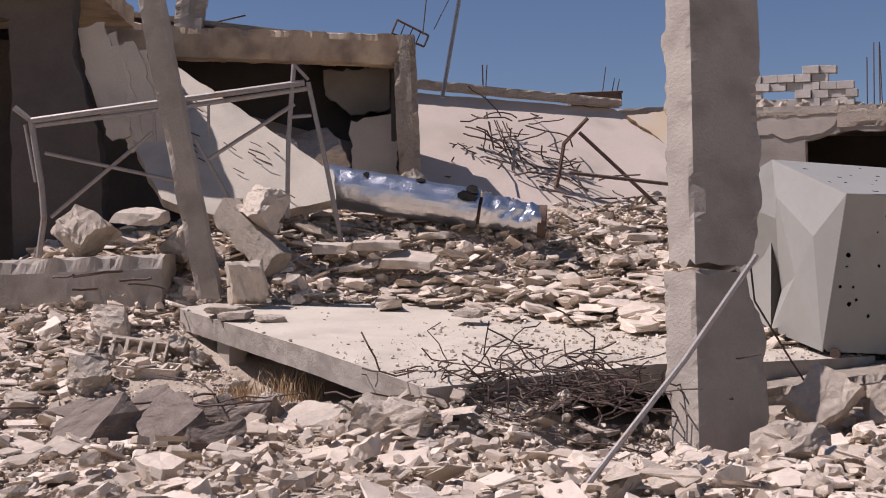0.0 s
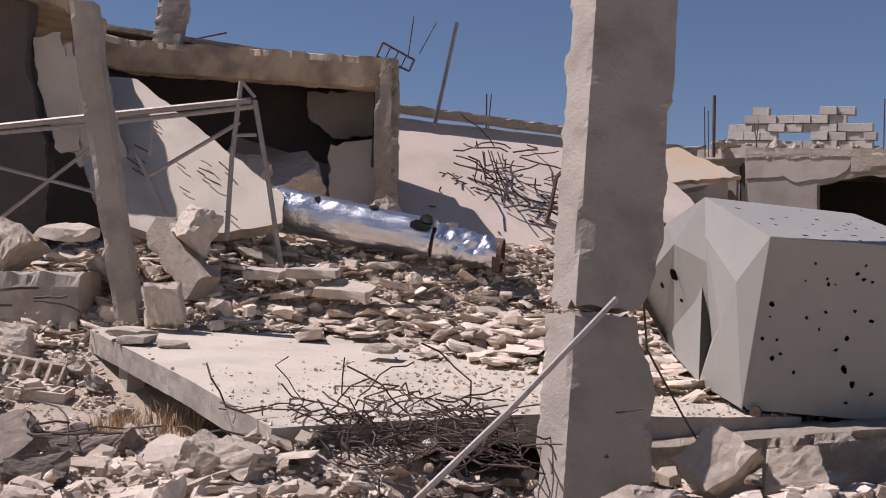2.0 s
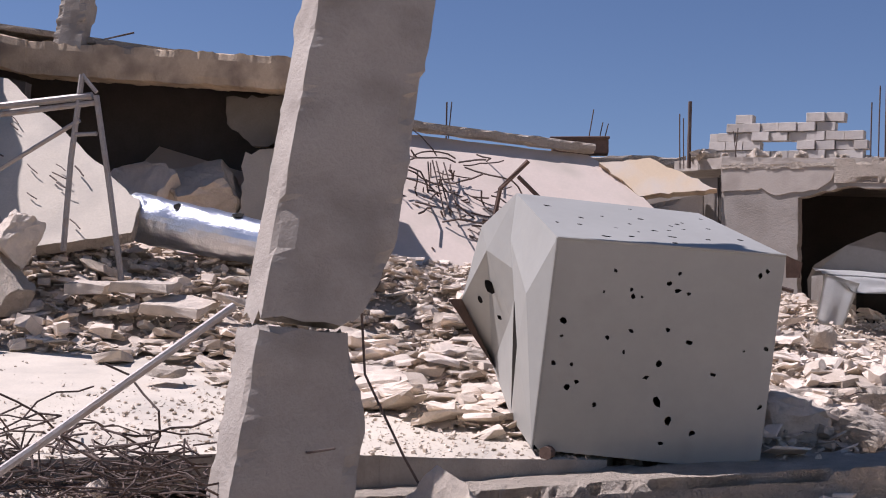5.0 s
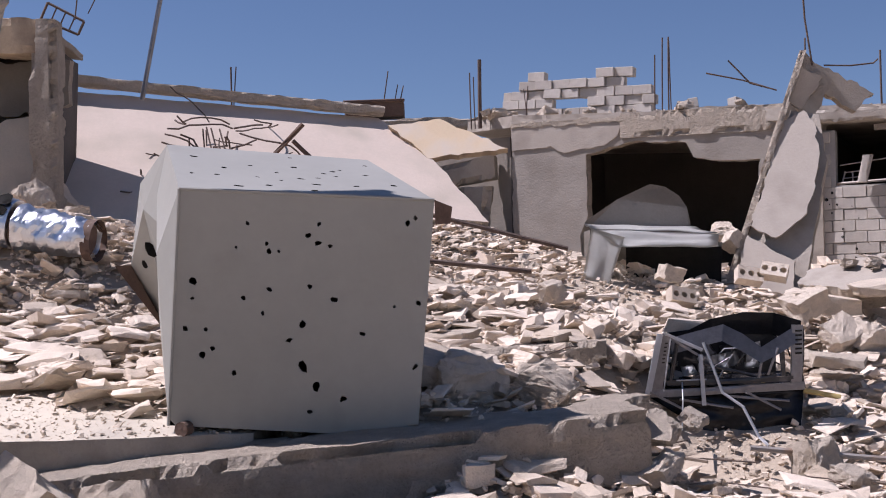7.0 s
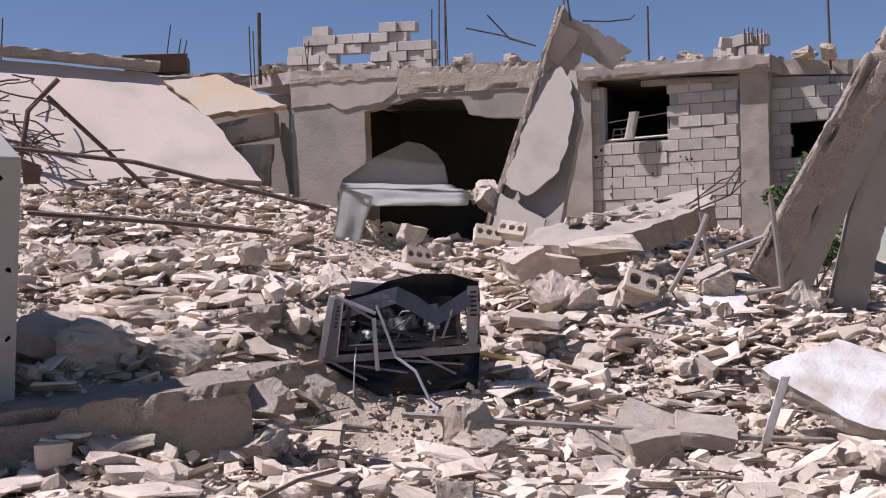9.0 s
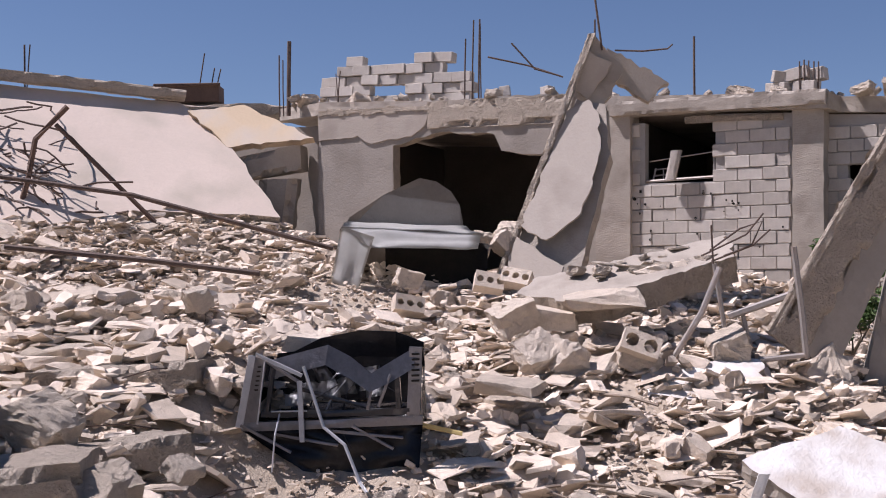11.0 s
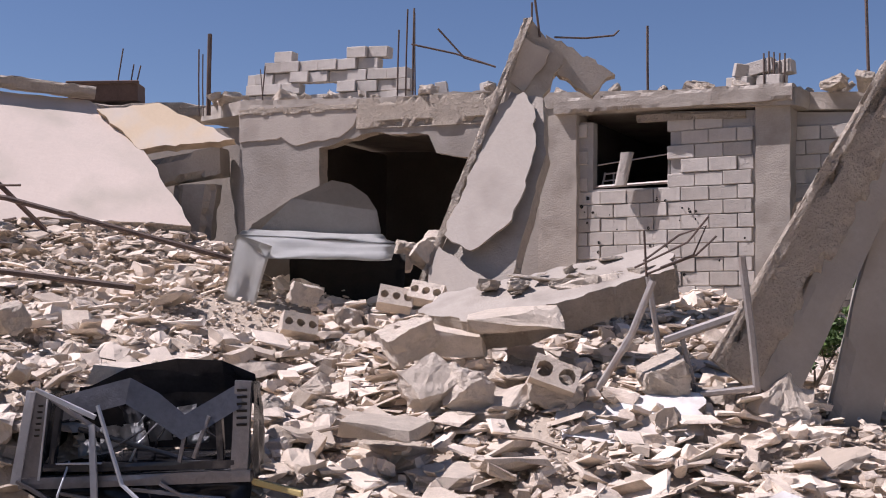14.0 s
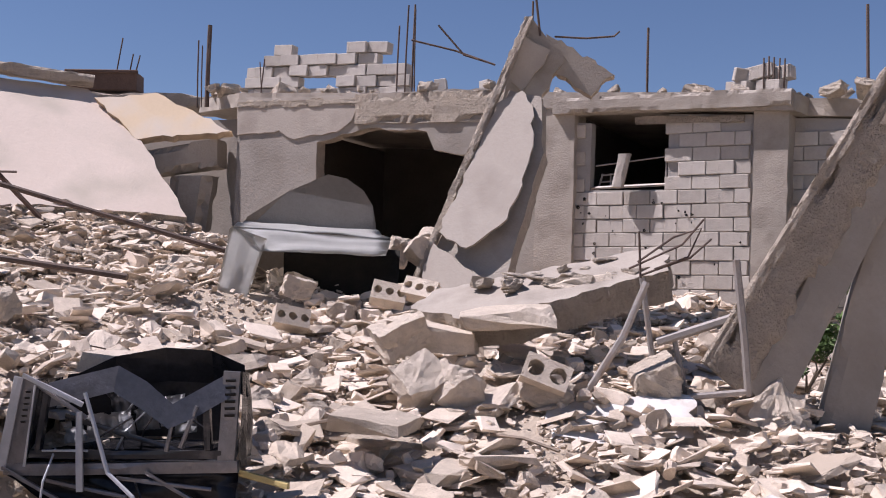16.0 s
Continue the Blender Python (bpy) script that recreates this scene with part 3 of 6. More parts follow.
child_slab("render_patch", [(-6.95, 9.42, 3.55), (-6.82, 9.47, 3.98), (-6.6, 9.6, 3.85), (-6.64, 9.58, 3.72), (-6.84, 9.5, 3.45)], 0.03, (PALE, BROKEN), panel, "pale render", step=0.06, jag=0.02)
child_slab("side_piece", [(-6.7, 9.72, 4.05), (-6.08, 9.98, 3.64), (-6.28, 9.88, 3.4), (-6.62, 9.74, 3.68)], 0.2, (CONCRETE, BROKEN), panel, step=0.06, jag=0.03)
settle(PANEL)
prism_thing("leaning_column_piece", "tall leaning piece of grey concrete wall with a torn pale edge", "column", (BROKEN,), (-4.12, 7.52, 0.9), (-2.98, 7.99, 3.05), (0.7, 0.3, -0.6), (0.35, -0.93, 0.1), 0.36, 0.22, rows=60, chip=0.06, seed=21)
prism_thing("leaning_column_piece", "pale torn edge strip of the leaning wall", "column", BROKEN, Vector((-4.12, 7.52, 0.9)) - Vector((0.13, 0.055, -0.11)), Vector((-2.98, 7.99, 3.05)) - Vector((0.13, 0.055, -0.11)), (0.7, 0.3, -0.6), (0.35, -0.93, 0.1), 0.08, 0.24, rows=130, chip=0.07, seed=29)
prism_thing("leaning_column_piece", "broken concrete cap piece on top of the leaning walls", "column", BROKEN, (-3.1, 7.95, 2.75), (-2.6, 8.15, 3.85), (0.85, 0.35, -0.35), (0.35, -0.93, 0), 0.34, 0.28, rows=24, chip=0.1, seed=23)
prism_thing("leaning_column_piece", "smooth grey leaning wall piece beside the green bush", "column", PLASTER, (-3.42, 7.95, 0.4), (-2.86, 8.12, 2.95), (0.9, 0.35, -0.2), (0.35, -0.93, 0), 0.36, 0.2, rows=30, chip=0.03, seed=25)
prism_thing("leaning_column_piece", "smooth grey face of the leaning wall", "column", PLASTER, (-3.86, 7.62, 0.75), (-2.95, 8.0, 2.8), (0.7, 0.3, -0.6), (0.35, -0.93, 0.1), 0.3, 0.14, rows=30, chip=0.02, seed=27)
settle(LEAN)

# The cracked column that stands alone, in two pieces.
COLB, COLA = Vector((0.49, 0.87, 0)), Vector((0.94, -0.34, 0))


def column_at(z):
    return Vector((-9.22 - 0.115 * (z - 1.6), -2.45 + 0.27 * (z - 1.6), z)) - COLA * 0.15 + COLB * 0.36


column = empty("concrete_column", Matrix.Translation(column_at(0)), "cracked grey concrete column leaning on its own", "column")
for name, z0, z1, seed, wid in (("lower_piece", -0.25, 1.5, 31, lambda f: 0.98 - 0.28 * max(0, (f - 0.62) / 0.38) ** 1.5), ("upper_piece", 1.56, 5.2, 33, lambda f: 0.72 + 0.3 * min(1, f / 0.13) ** 0.7)):
    bm = prism_bmesh(column_at(z0), column_at(z1), COLA, COLB, 0.31, 0.74, rows=int((z1 - z0) / 0.045), chip=0.034, seed=seed, ends=0.09, width=wid, cols=6)
    bmesh.ops.translate(bm, vec=-column_at(0), verts=bm.verts)
    part(name, bm, CONCRETE, column)
bm = bmesh.new()
c = column_at(1.52) - column_at(0)
tube(bm, [c + COLB * 0.25 + COLA * 0.1 + Vector((0, 0, 0.1)), c + COLB * 0.28 + COLA * 0.12 - Vector((0, 0, 0.25)), c + COLB * 0.45 + COLA * 0.3 - Vector((0, 0, 0.7)), c + COLB * 0.6 + COLA * 0.4 - Vector((0, 0, 1.0))], 0.008)
part("bent_rebar", bm, REBAR, column, "bent rusty rebar")
settle(COLUMN)

lean = prism_thing("leaning_post", "slender grey concrete post leaning over the rubble", "column", CONCRETE, (-16.48, 0.22, 0.9), (-17.1, -0.28, 4.95), (0.86, 0.5, 0), (-0.5, 0.86, 0), 0.31, 0.26, rows=50, chip=0.03, seed=41)
settle(POST)
prism_thing("fallen_beam", "broken concrete beam lying under the tank", "beam", BROKEN, (-10.1, -0.98, 0.1), (-6.35, 1.6, 0.4), (0.55, -0.84, 0), (0, 0, 1), 0.75, 0.5, rows=110, chip=0.155, seed=43, cols=8)
settle(TANK)
prism_thing("fallen_beam", "concrete beam buried in the rubble behind the tank", "beam", BROKEN, (-7.9, 1.8, 0.4), (-6.9, 3.15, 0.44), (0.8, -0.6, 0), (0, 0, 1), 0.38, 0.2, rows=50, chip=0.09, seed=44)
prism_thing("fallen_beam", "long flat concrete piece lying in the rubble", "beam", BROKEN, (-8.9, 3.75, 0.74), (-7.7, 4.3, 0.8), (0.45, -0.9, 0), (0, 0, 1), 0.6, 0.2, rows=50, chip=0.09, seed=45)
settle(BEHIND)
prism_thing("fallen_beam", "broken beam end propped on rubble", "beam", BROKEN, (-17.0, 1.05, 2.3), (-16.0, 0.9, 1.55), (0.3, 0.9, 0), (0.5, 0.1, 0.8), 0.3, 0.36, rows=24, chip=0.04, seed=46)
settle(POST)
slab_thing("white_painted_slab", [(-3.65, 4.75, 0.33), (-3.15, 5.3, 0.42), (-2.2, 5.2, 0.2), (-2.3, 4.6, -0.25), (-2.9, 4.5, -0.1)], 0.14, (WHITE, CONCRETE), "tilted slab with flaking white paint", "slab", step=0.1, jag=0.03)
settle(WHITE_END)
slab_thing("flat_slab_piece", [(-5.2, 6.8, 0.75), (-4.3, 7.3, 0.78), (-4.1, 6.8, 0.55), (-5.0, 6.35, 0.5)], 0.3, (WHITE, BROKEN), "thick concrete lump with a patch of white plaster", "slab", step=0.08, jag=0.06)
settle(MID)

# ---- the ruined house on the far side ----
prism_thing("roof_edge_beam", "sagging ochre concrete beam on the roof edge of the ruined house", "beam", OCHRE, (-23.0, 5.7, 5.84), (-18.95, 8.55, 5.72), (-0.5, 0.86, 0), (0, 0, 1), 0.5, 0.6, rows=90, chip=0.035, seed=51)
prism_thing("roof_edge_beam", "sagging ochre concrete beam on the roof edge of the ruined house", "beam", OCHRE, (-26.5, 3.2, 6.72), (-22.95, 5.72, 5.84), (-0.5, 0.86, 0), (0, 0, 1), 0.5, 0.6, rows=80, chip=0.035, seed=52)
slab_thing("sagging_roof", [(-26.5, 3.2, 6.9), (-22.95, 5.7, 6.02), (-18.85, 8.6, 5.9), (-20.1, 10.2, 5.9), (-24.3, 7.7, 6.1), (-28.2, 5.0, 6.9)], 0.1, (BROKEN, BROKEN), "sagging flat roof of the ruined house", "roof", kind="structure", step=0.3, jag=0.03)
slab_thing("hanging_wall_piece", [(-20.94, 8.5, 5.5), (-19.5, 9.4, 5.6), (-19.5, 9.4, 4.84), (-20.0, 9.1, 4.67), (-20.5, 8.8, 4.6), (-20.95, 8.5, 5.1)], 0.2, (PLASTER, BROKEN), "broken grey wall piece hanging under the roof beam", "wall piece", step=0.12, jag=0.05)
slab_thing("propped_slab", [(-20.1, 8.3, 4.4), (-19.35, 8.8, 4.6), (-19.1, 8.5, 2.9), (-19.9, 8.0, 2.8)], 0.15, (SLABTOP, BROKEN), "pale slab piece propped behind the corner pillar", "slab", step=0.12, jag=0.06)
prism_thing("corner_pillar", "torn corner pillar of the ruined house", "pillar", BROKEN, (-18.75, 8.45, 2.4), (-18.95, 8.45, 6.0), (0.86, 0.5, 0), (-0.5, 0.86, 0), 0.42, 0.45, rows=50, chip=0.12, seed=53)
# Unseen walls added to shut out light and keep the interior dark.
for corners, label in (([(-19.2, 8.75, 1.5), (-19.2, 8.75, 5.75), (-20.2, 10.1, 5.75), (-20.2, 10.1, 1.5)], "added side wall that closes off the ruined house"),
                       ([(-20.2, 10.1, 1.0), (-20.2, 10.1, 5.75), (-28.4, 4.9, 6.8), (-28.4, 4.9, 1.0)], "added shade-dark back wall of the ruined house"),
                       ([(-28.4, 4.9, 1.0), (-28.4, 4.9, 7.2), (-25.5, 1.0, 7.2), (-25.5, 1.0, 1.0)], "added shade-dark end wall of the ruined house")):
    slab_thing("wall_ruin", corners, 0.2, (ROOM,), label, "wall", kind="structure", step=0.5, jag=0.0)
RUIN = Matrix((Vector((0.86, 0.5, 0)).normalized(), UP, Vector((0.5, -0.86, 0)).normalized())).transposed().to_4x4()
RUIN.translation = (-20.6, 2.2, 0)
# The front wall's shade under the overhang is painted in as dark plaster.
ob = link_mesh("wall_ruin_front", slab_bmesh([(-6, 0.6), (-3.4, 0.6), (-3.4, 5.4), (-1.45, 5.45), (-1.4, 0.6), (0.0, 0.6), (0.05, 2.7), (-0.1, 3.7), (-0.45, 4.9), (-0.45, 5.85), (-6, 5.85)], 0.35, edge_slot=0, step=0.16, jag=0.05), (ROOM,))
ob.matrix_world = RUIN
tagged(ob, "front wall of the ruined house coloured shade-dark, with a dark doorway", "wall", kind="structure")
# This near-black plate puts the doorway's shade into colour.
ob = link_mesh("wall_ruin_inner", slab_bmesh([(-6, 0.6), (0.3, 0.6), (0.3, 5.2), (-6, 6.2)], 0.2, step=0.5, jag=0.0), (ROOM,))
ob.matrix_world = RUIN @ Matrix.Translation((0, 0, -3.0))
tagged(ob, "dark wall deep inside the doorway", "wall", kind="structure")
slab_thing("fallen_ceiling_slab", [(-21.3, 3.5, 5.0), (-20.5, 2.6, 3.8), (-19.3, 2.2, 2.5), (-18.2, 2.6, 2.2), (-17.1, 3.7, 2.6), (-17.42, 4.0, 3.08), (-20.7, 3.95, 4.9)], 0.18, (SLABTOP, BROKEN), "pale fallen ceiling slab sloping down from the ruined house", "slab", step=0.15, jag=0.03)
# Rods laid on the slab stand in for bar ends and thin streak shadows.
streaks = empty("ceiling_streaks", Matrix.Translation((-19.5, 3.2, 3.8)), "short dark rods standing in for bar ends and their streak shadows on the fallen ceiling", "rebar")
for k in range(16):
    f, g = random.uniform(0.15, 0.85), random.uniform(0.05, 0.75)
    p = Vector((-21.3, 3.5, 5.0)) + Vector((3.9, 0.45, -1.92)) * f * (1 - g * 0.3) + Vector((2.0, -1.25, -2.4)) * g * 0.8 + Vector((0.4, -0.62, 0.68)) * 0.03 - Vector((-19.5, 3.2, 3.8))
    bm = bmesh.new()
    long, drop = random.uniform(0.4, 1.3), random.uniform(0.7, 1.3)
    tube(bm, [p, p + Vector((0.13, random.uniform(-0.02, 0.02), -0.055 * drop)) * long, p + Vector((0.26, random.uniform(-0.05, 0.05), -0.12 * drop)) * long], random.uniform(0.006, 0.013), 5)
    part("bar", bm, REBAR, streaks)
for k in range(4):
    top, low = Vector((-20.95 + 0.2 * k, 2.3 + 0.13 * k, 5.4 - 0.15 * k)), Vector((-20.45 + 0.24 * k, 2.42 + 0.16 * k, 3.55 - 0.2 * k))
    side, fold = Vector((0.86, 0.5, 0.25)) * (0.2, 0.15, 0.22, 0.17)[k], Vector((0.5, -0.86, 0)) * (0.1, -0.06, 0.12, -0.04)[k]
    slab_thing("torn_strip", [top - side, top + side + fold, top.lerp(low, 0.55) + side * 1.3 - fold, low + side, low - side * 0.6 + fold, top.lerp(low, 0.4) - side * 1.2], 0.06, (SLABTOP, BROKEN), "torn strip of plastered slab hanging in folds", "slab", step=0.09, jag=0.05, group="torn strips")
prism_thing("roof_stub", "ragged concrete column stub on the roof", "column", CONCRETE, (-22.4, 6.1, 5.9), (-22.3, 6.2, 7.5), (0.86, 0.5, 0), (-0.5, 0.86, 0), 0.55, 0.4, rows=40, chip=0.06, seed=71)
prism_thing("roof_stub", "ragged concrete column stub on the roof", "column", CONCRETE, (-23.5, 4.4, 6.0), (-23.45, 4.4, 7.6), (0.86, 0.5, 0), (-0.5, 0.86, 0), 0.4, 0.35, rows=26, chip=0.05, seed=72)
ob = link_mesh("floor_ruin_upper", slab_bmesh([(-7, -0.7), (-0.35, -0.55), (-0.1, 0.5), (-0.3, 3.0), (-7, 3.0)], 0.35, step=0.2, jag=0.05), (OCHRE,))
ob.matrix_world = RUIN @ Matrix.Translation((0, 6.22, 0)) @ pose(0, 0, 0, -90)
tagged(ob, "upper floor slab overhanging the doorway", "floor", kind="structure")
prism_thing("rubble_heap_block", "grey concrete mass lying before the doorway", "concrete block", CONCRETE, (-20.2, -0.3, 1.2), (-17.9, 0.9, 1.3), (0.5, -0.86, 0), (0, 0, 1), 0.8, 0.8, rows=40, chip=0.07, seed=73)
settle(RUIN_SITE)


# ---- square tank ----
def torn_loop(cx, cy, r, n=8):
    """A small ragged hole's outline."""
    long = random.uniform(0.6, 1.6)
    turn = random.uniform(0, math.pi)
    out = []
    for k in range(n):
        a = 2 * math.pi * k / n
        q = r * random.uniform(0.65, 1.2)
        x, y = q * math.cos(a) * long, q * math.sin(a)
        out.append((cx + x * math.cos(turn) - y * math.sin(turn), cy + x * math.sin(turn) + y * math.cos(turn)))
    return out


def pierced_sheet(outline, holes, place, bend=None):
    """A sheet with real holes. place(x, y, depth): where a point of it lies; the holes get short torn lips."""
    bm = bmesh.new()
    edges, lips = [], []
    for ring in [outline] + holes:
        vs = [bm.verts.new((x, y, 0)) for x, y in ring]
        edges += [bm.edges.new((p, q)) for p, q in zip(vs, vs[1:] + vs[:1])]
        if ring is not outline:
            lips.append(vs)
    bmesh.ops.triangle_fill(bm, edges=edges, use_beauty=True)
    for vs in lips:
        deep = [bm.verts.new((v.co.x, v.co.y, -0.03)) for v in vs]
        for k in range(len(vs)):
            j = (k + 1) % len(vs)
            bm.faces.new((vs[k], vs[j], deep[j], deep[k])).material_index = 1
    for v in bm.verts:
        v.co = place(v.co.x, v.co.y, v.co.z)
    bmesh.ops.recalc_face_normals(bm, faces=bm.faces)
    return bm


TANK0 = Vector((-9.09, 0.14, 0.62))
TL, TR, TK, BR = Vector((-8.78, -0.04, 2.17)), Vector((-7.43, 0.89, 2.05)), Vector((-9.66, 0.88, 2.58)), Vector((-7.67, 0.98, 0.47))
TKR, TBK = Vector((-8.4, 1.65, 2.42)), Vector((-9.75, 0.95, 0.75))
tank = empty("water_tank", Matrix.Translation(TANK0), "pale square sheet-metal tank dented and riddled with holes", "tank")


def quad(a, b, c, d):
    """Maps 0..1, 0..1 over four corners, with depth along the inner normal."""
    n = (b - a).cross(d - a).normalized()
    return lambda x, y, z: (a * (1 - x) * (1 - y) + b * x * (1 - y) + c * x * y + d * (1 - x) * y) + n * z - TANK0


front_holes = [torn_loop(x, y, r * 1.15) for x, y, r in ((0.27, 0.87, 0.010), (0.55, 0.88, 0.006), (0.51, 0.83, 0.011), (0.55, 0.80, 0.008), (0.60, 0.79, 0.008), (0.35, 0.79, 0.010), (0.36, 0.76, 0.008), (0.40, 0.76, 0.006),
                                                  (0.23, 0.77, 0.005), (0.07, 0.62, 0.014), (0.07, 0.55, 0.006), (0.27, 0.56, 0.010), (0.37, 0.60, 0.009), (0.53, 0.62, 0.010), (0.63, 0.57, 0.010), (0.35, 0.50, 0.006),
                                                  (0.51, 0.46, 0.012), (0.46, 0.39, 0.012), (0.75, 0.43, 0.012), (0.05, 0.42, 0.011), (0.13, 0.42, 0.009), (0.16, 0.34, 0.008), (0.12, 0.31, 0.013), (0.52, 0.28, 0.017),
                                                  (0.25, 0.24, 0.009), (0.58, 0.20, 0.015), (0.69, 0.15, 0.011), (0.56, 0.09, 0.010), (0.87, 0.55, 0.006), (0.90, 0.90, 0.008), (0.93, 0.92, 0.008), (0.965, 0.57, 0.010), (0.97, 0.30, 0.008))]
part("front_panel", pierced_sheet([(0, 0.03), (0.03, 0), (1, 0), (1, 1), (0, 1)], front_holes, quad(TANK0, BR, TR, TL)), (TANKPAINT, HOLE), tank)
spots_at = []
while len(spots_at) < 24:
    p = Vector((random.uniform(0.06, 0.94), random.uniform(0.08, 0.9)))
    if all((p - q).length > 0.06 for q in spots_at):
        spots_at.append(p)
top_holes = [torn_loop(p.x, p.y, random.uniform(0.009, 0.017)) for p in spots_at]
part("top_panel", pierced_sheet([(0, 0), (1, 0), (1, 1), (0, 1)], top_holes, quad(TL, TR, TKR, TK)), (TANKPAINT, HOLE), tank)
crease_m, crease_b = Vector((-9.59, 0.67, 2.19)), Vector((-9.37, 0.40, 1.36))
bulge_t, bulge_m, bulge_b, bulge_c = Vector((-10.14, 1.11, 2.33)), Vector((-10.52, 1.39, 1.7)), Vector((-10.4, 1.72, 1.1)), Vector((-9.66, 1.06, 1.15))


def loose_sheet(points, faces):
    bm = bmesh.new()
    vs = [bm.verts.new(Vector(p) - TANK0) for p in points]
    for f in faces:
        bm.faces.new([vs[i] for i in f])
    bmesh.ops.recalc_face_normals(bm, faces=bm.faces)
    return bm


part("side_panel", loose_sheet([TL, TANK0, crease_b, crease_m, TK, (TL + crease_b) / 2 + Vector((-0.06, -0.05, 0.0))], [(0, 5, 4), (0, 1, 5), (1, 2, 5), (2, 3, 5), (3, 4, 5)]), TANKPAINT, tank, "creased pale side panel")
# The stove-in panel behind it: lit along its top edge, folded under below.
fold_a, fold_b = Vector((-10.02, 1.0, 2.12)), Vector((-9.62, 0.78, 1.95))
part("side_panel", loose_sheet([TK, bulge_t, bulge_m, bulge_b, bulge_c, fold_b, fold_a], [(0, 1, 6), (1, 2, 6), (0, 6, 5), (6, 2, 3), (6, 3, 4), (6, 4, 5)]), TANKPAINT, tank, "stove-in side panel folded under")
# Dark patches on the unpierced panel paint the shade of its holes.
for centre, size in (((-10.06, 1.11, 1.82), 0.07), ((-10.22, 1.22, 1.7), 0.035), ((-10.0, 1.19, 1.55), 0.02)):
    bm = bmesh.new()
    bm.faces.new([bm.verts.new(Vector(centre) - TANK0 + Vector((0.72 * x, 0.69 * x, y))) for x, y in torn_loop(0, 0, size, 9)])
    bmesh.ops.solidify(bm, geom=bm.faces[:], thickness=0.02)
    part("hole_shade", bm, HOLE, tank, "near-black patch standing in for a large torn hole")
part("side_panel", loose_sheet([TK, crease_m, crease_b, bulge_c, fold_b, TANK0, TBK], [(0, 1, 4), (1, 2, 3, 4), (2, 5, 6, 3)]), TANKPAINT, tank, "pale panel folded into the crease")
part("rear_panel", loose_sheet([bulge_m, bulge_b, TBK, TK, bulge_t], [(0, 1, 2, 3, 4)]), TANKPAINT, tank)
part("rim_strip", loose_sheet([bulge_m, bulge_b, bulge_b + Vector((0.1, -0.12, -0.02)), bulge_m + Vector((-0.05, -0.14, 0.0))], [(0, 1, 2, 3)]), RUST, tank, "rusty bent rim")
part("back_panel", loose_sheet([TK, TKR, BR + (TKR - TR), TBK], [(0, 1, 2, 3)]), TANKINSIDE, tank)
part("right_panel", loose_sheet([BR, TR, TKR, BR + (TKR - TR)], [(0, 1, 2, 3)]), TANKPAINT, tank)
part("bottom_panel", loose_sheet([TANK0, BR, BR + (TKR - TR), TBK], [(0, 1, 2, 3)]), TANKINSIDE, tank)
bm = loose_sheet([TR, TR + Vector((0.1, 0.06, -0.05)), TR + Vector((0.08, 0.06, -0.16)), TR + Vector((-0.01, 0.02, -0.16))], [(0, 1, 2, 3)])
part("torn_flap", bm, RUST, tank, "rusty torn flap")
bm = bmesh.new()
tube(bm, [TL - TANK0, TR - TANK0], 0.012)
tube(bm, [TL - TANK0, -0.0 * TL], 0.012)
part("seam", bm, TANKPAINT, tank)
bm = bmesh.new()
tube(bm, [Vector((0.12, 0.05, -0.02)), Vector((0.13, -0.03, -0.02))], 0.05, 12)
part("drain_neck", bm, RUST, tank, "rusty drain neck")
settle(TANK)


# ---- foil-wrapped cylinder ----
def crumpled_tube(p0, p1, r0, r1, rings, sides, seed, dent, cap=False):
    bm = bmesh.new()
    p0, p1 = Vector(p0), Vector(p1)
    way = (p1 - p0).normalized()
    u = way.cross(UP).normalized()
    v = u.cross(way)
    rows = []
    for i in range(rings + 1):
        f = i / rings
        row = []
        for k in range(sides):
            a = 2 * math.pi * k / sides
            d = u * math.cos(a) + v * math.sin(a)
            s = noise.noise(Vector((f * 9 + seed, math.cos(a) * 1.6, math.sin(a) * 1.6))) + 0.3 * noise.noise(Vector((f * 26 + seed, math.cos(a) * 4, math.sin(a) * 4)))
            row.append(bm.verts.new(p0 + (p1 - p0) * f + d * ((r0 + (r1 - r0) * f) + dent * s)))
        rows.append(row)
    for a, b in zip(rows, rows[1:]):
        for k in range(sides):
            bm.faces.new((a[k], a[(k + 1) % sides], b[(k + 1) % sides], b[k])).smooth = (k * 7 + seed) % 3 > 0
    if cap:
        bm.faces.new(rows[0][::-1])
        bm.faces.new(rows[-1])
    bmesh.ops.recalc_face_normals(bm, faces=bm.faces)
    return bm


F0, F1, F2 = Vector((-17.75, 4.2, 2.83)), Vector((-15.5, 5.3, 2.43)), Vector((-14.6, 5.72, 2.24))
cylinder = empty("foil_cylinder", Matrix.Translation(F0), "fallen boiler cylinder wrapped in torn shiny foil", "boiler")
Z = Vector()
part("jacket", crumpled_tube(Z, F1 - F0, 0.34, 0.31, 44, 28, 3, 0.022, True), FOIL, cylinder, "shiny crumpled foil jacket")
part("end_jacket", crumpled_tube(F1 - F0 + Vector((0.05, 0.02, -0.03)), F2 - F0, 0.29, 0.24, 22, 26, 8, 0.05), FOIL, cylinder, "torn foil sleeve")
part("core", crumpled_tube(Vector((0.1, 0.05, -0.02)), F2 - F0 + Vector((-0.03, -0.02, 0)), 0.27, 0.2, 20, 20, 4, 0.01, True), RUST, cylinder, "rusty core")
part("end_rim", crumpled_tube(F2 - F0 - Vector((0.05, 0.02, 0)), F2 - F0 + Vector((0.06, 0.03, -0.01)), 0.26, 0.26, 2, 22, 6, 0.01), RUST, cylinder, "rusty open end")
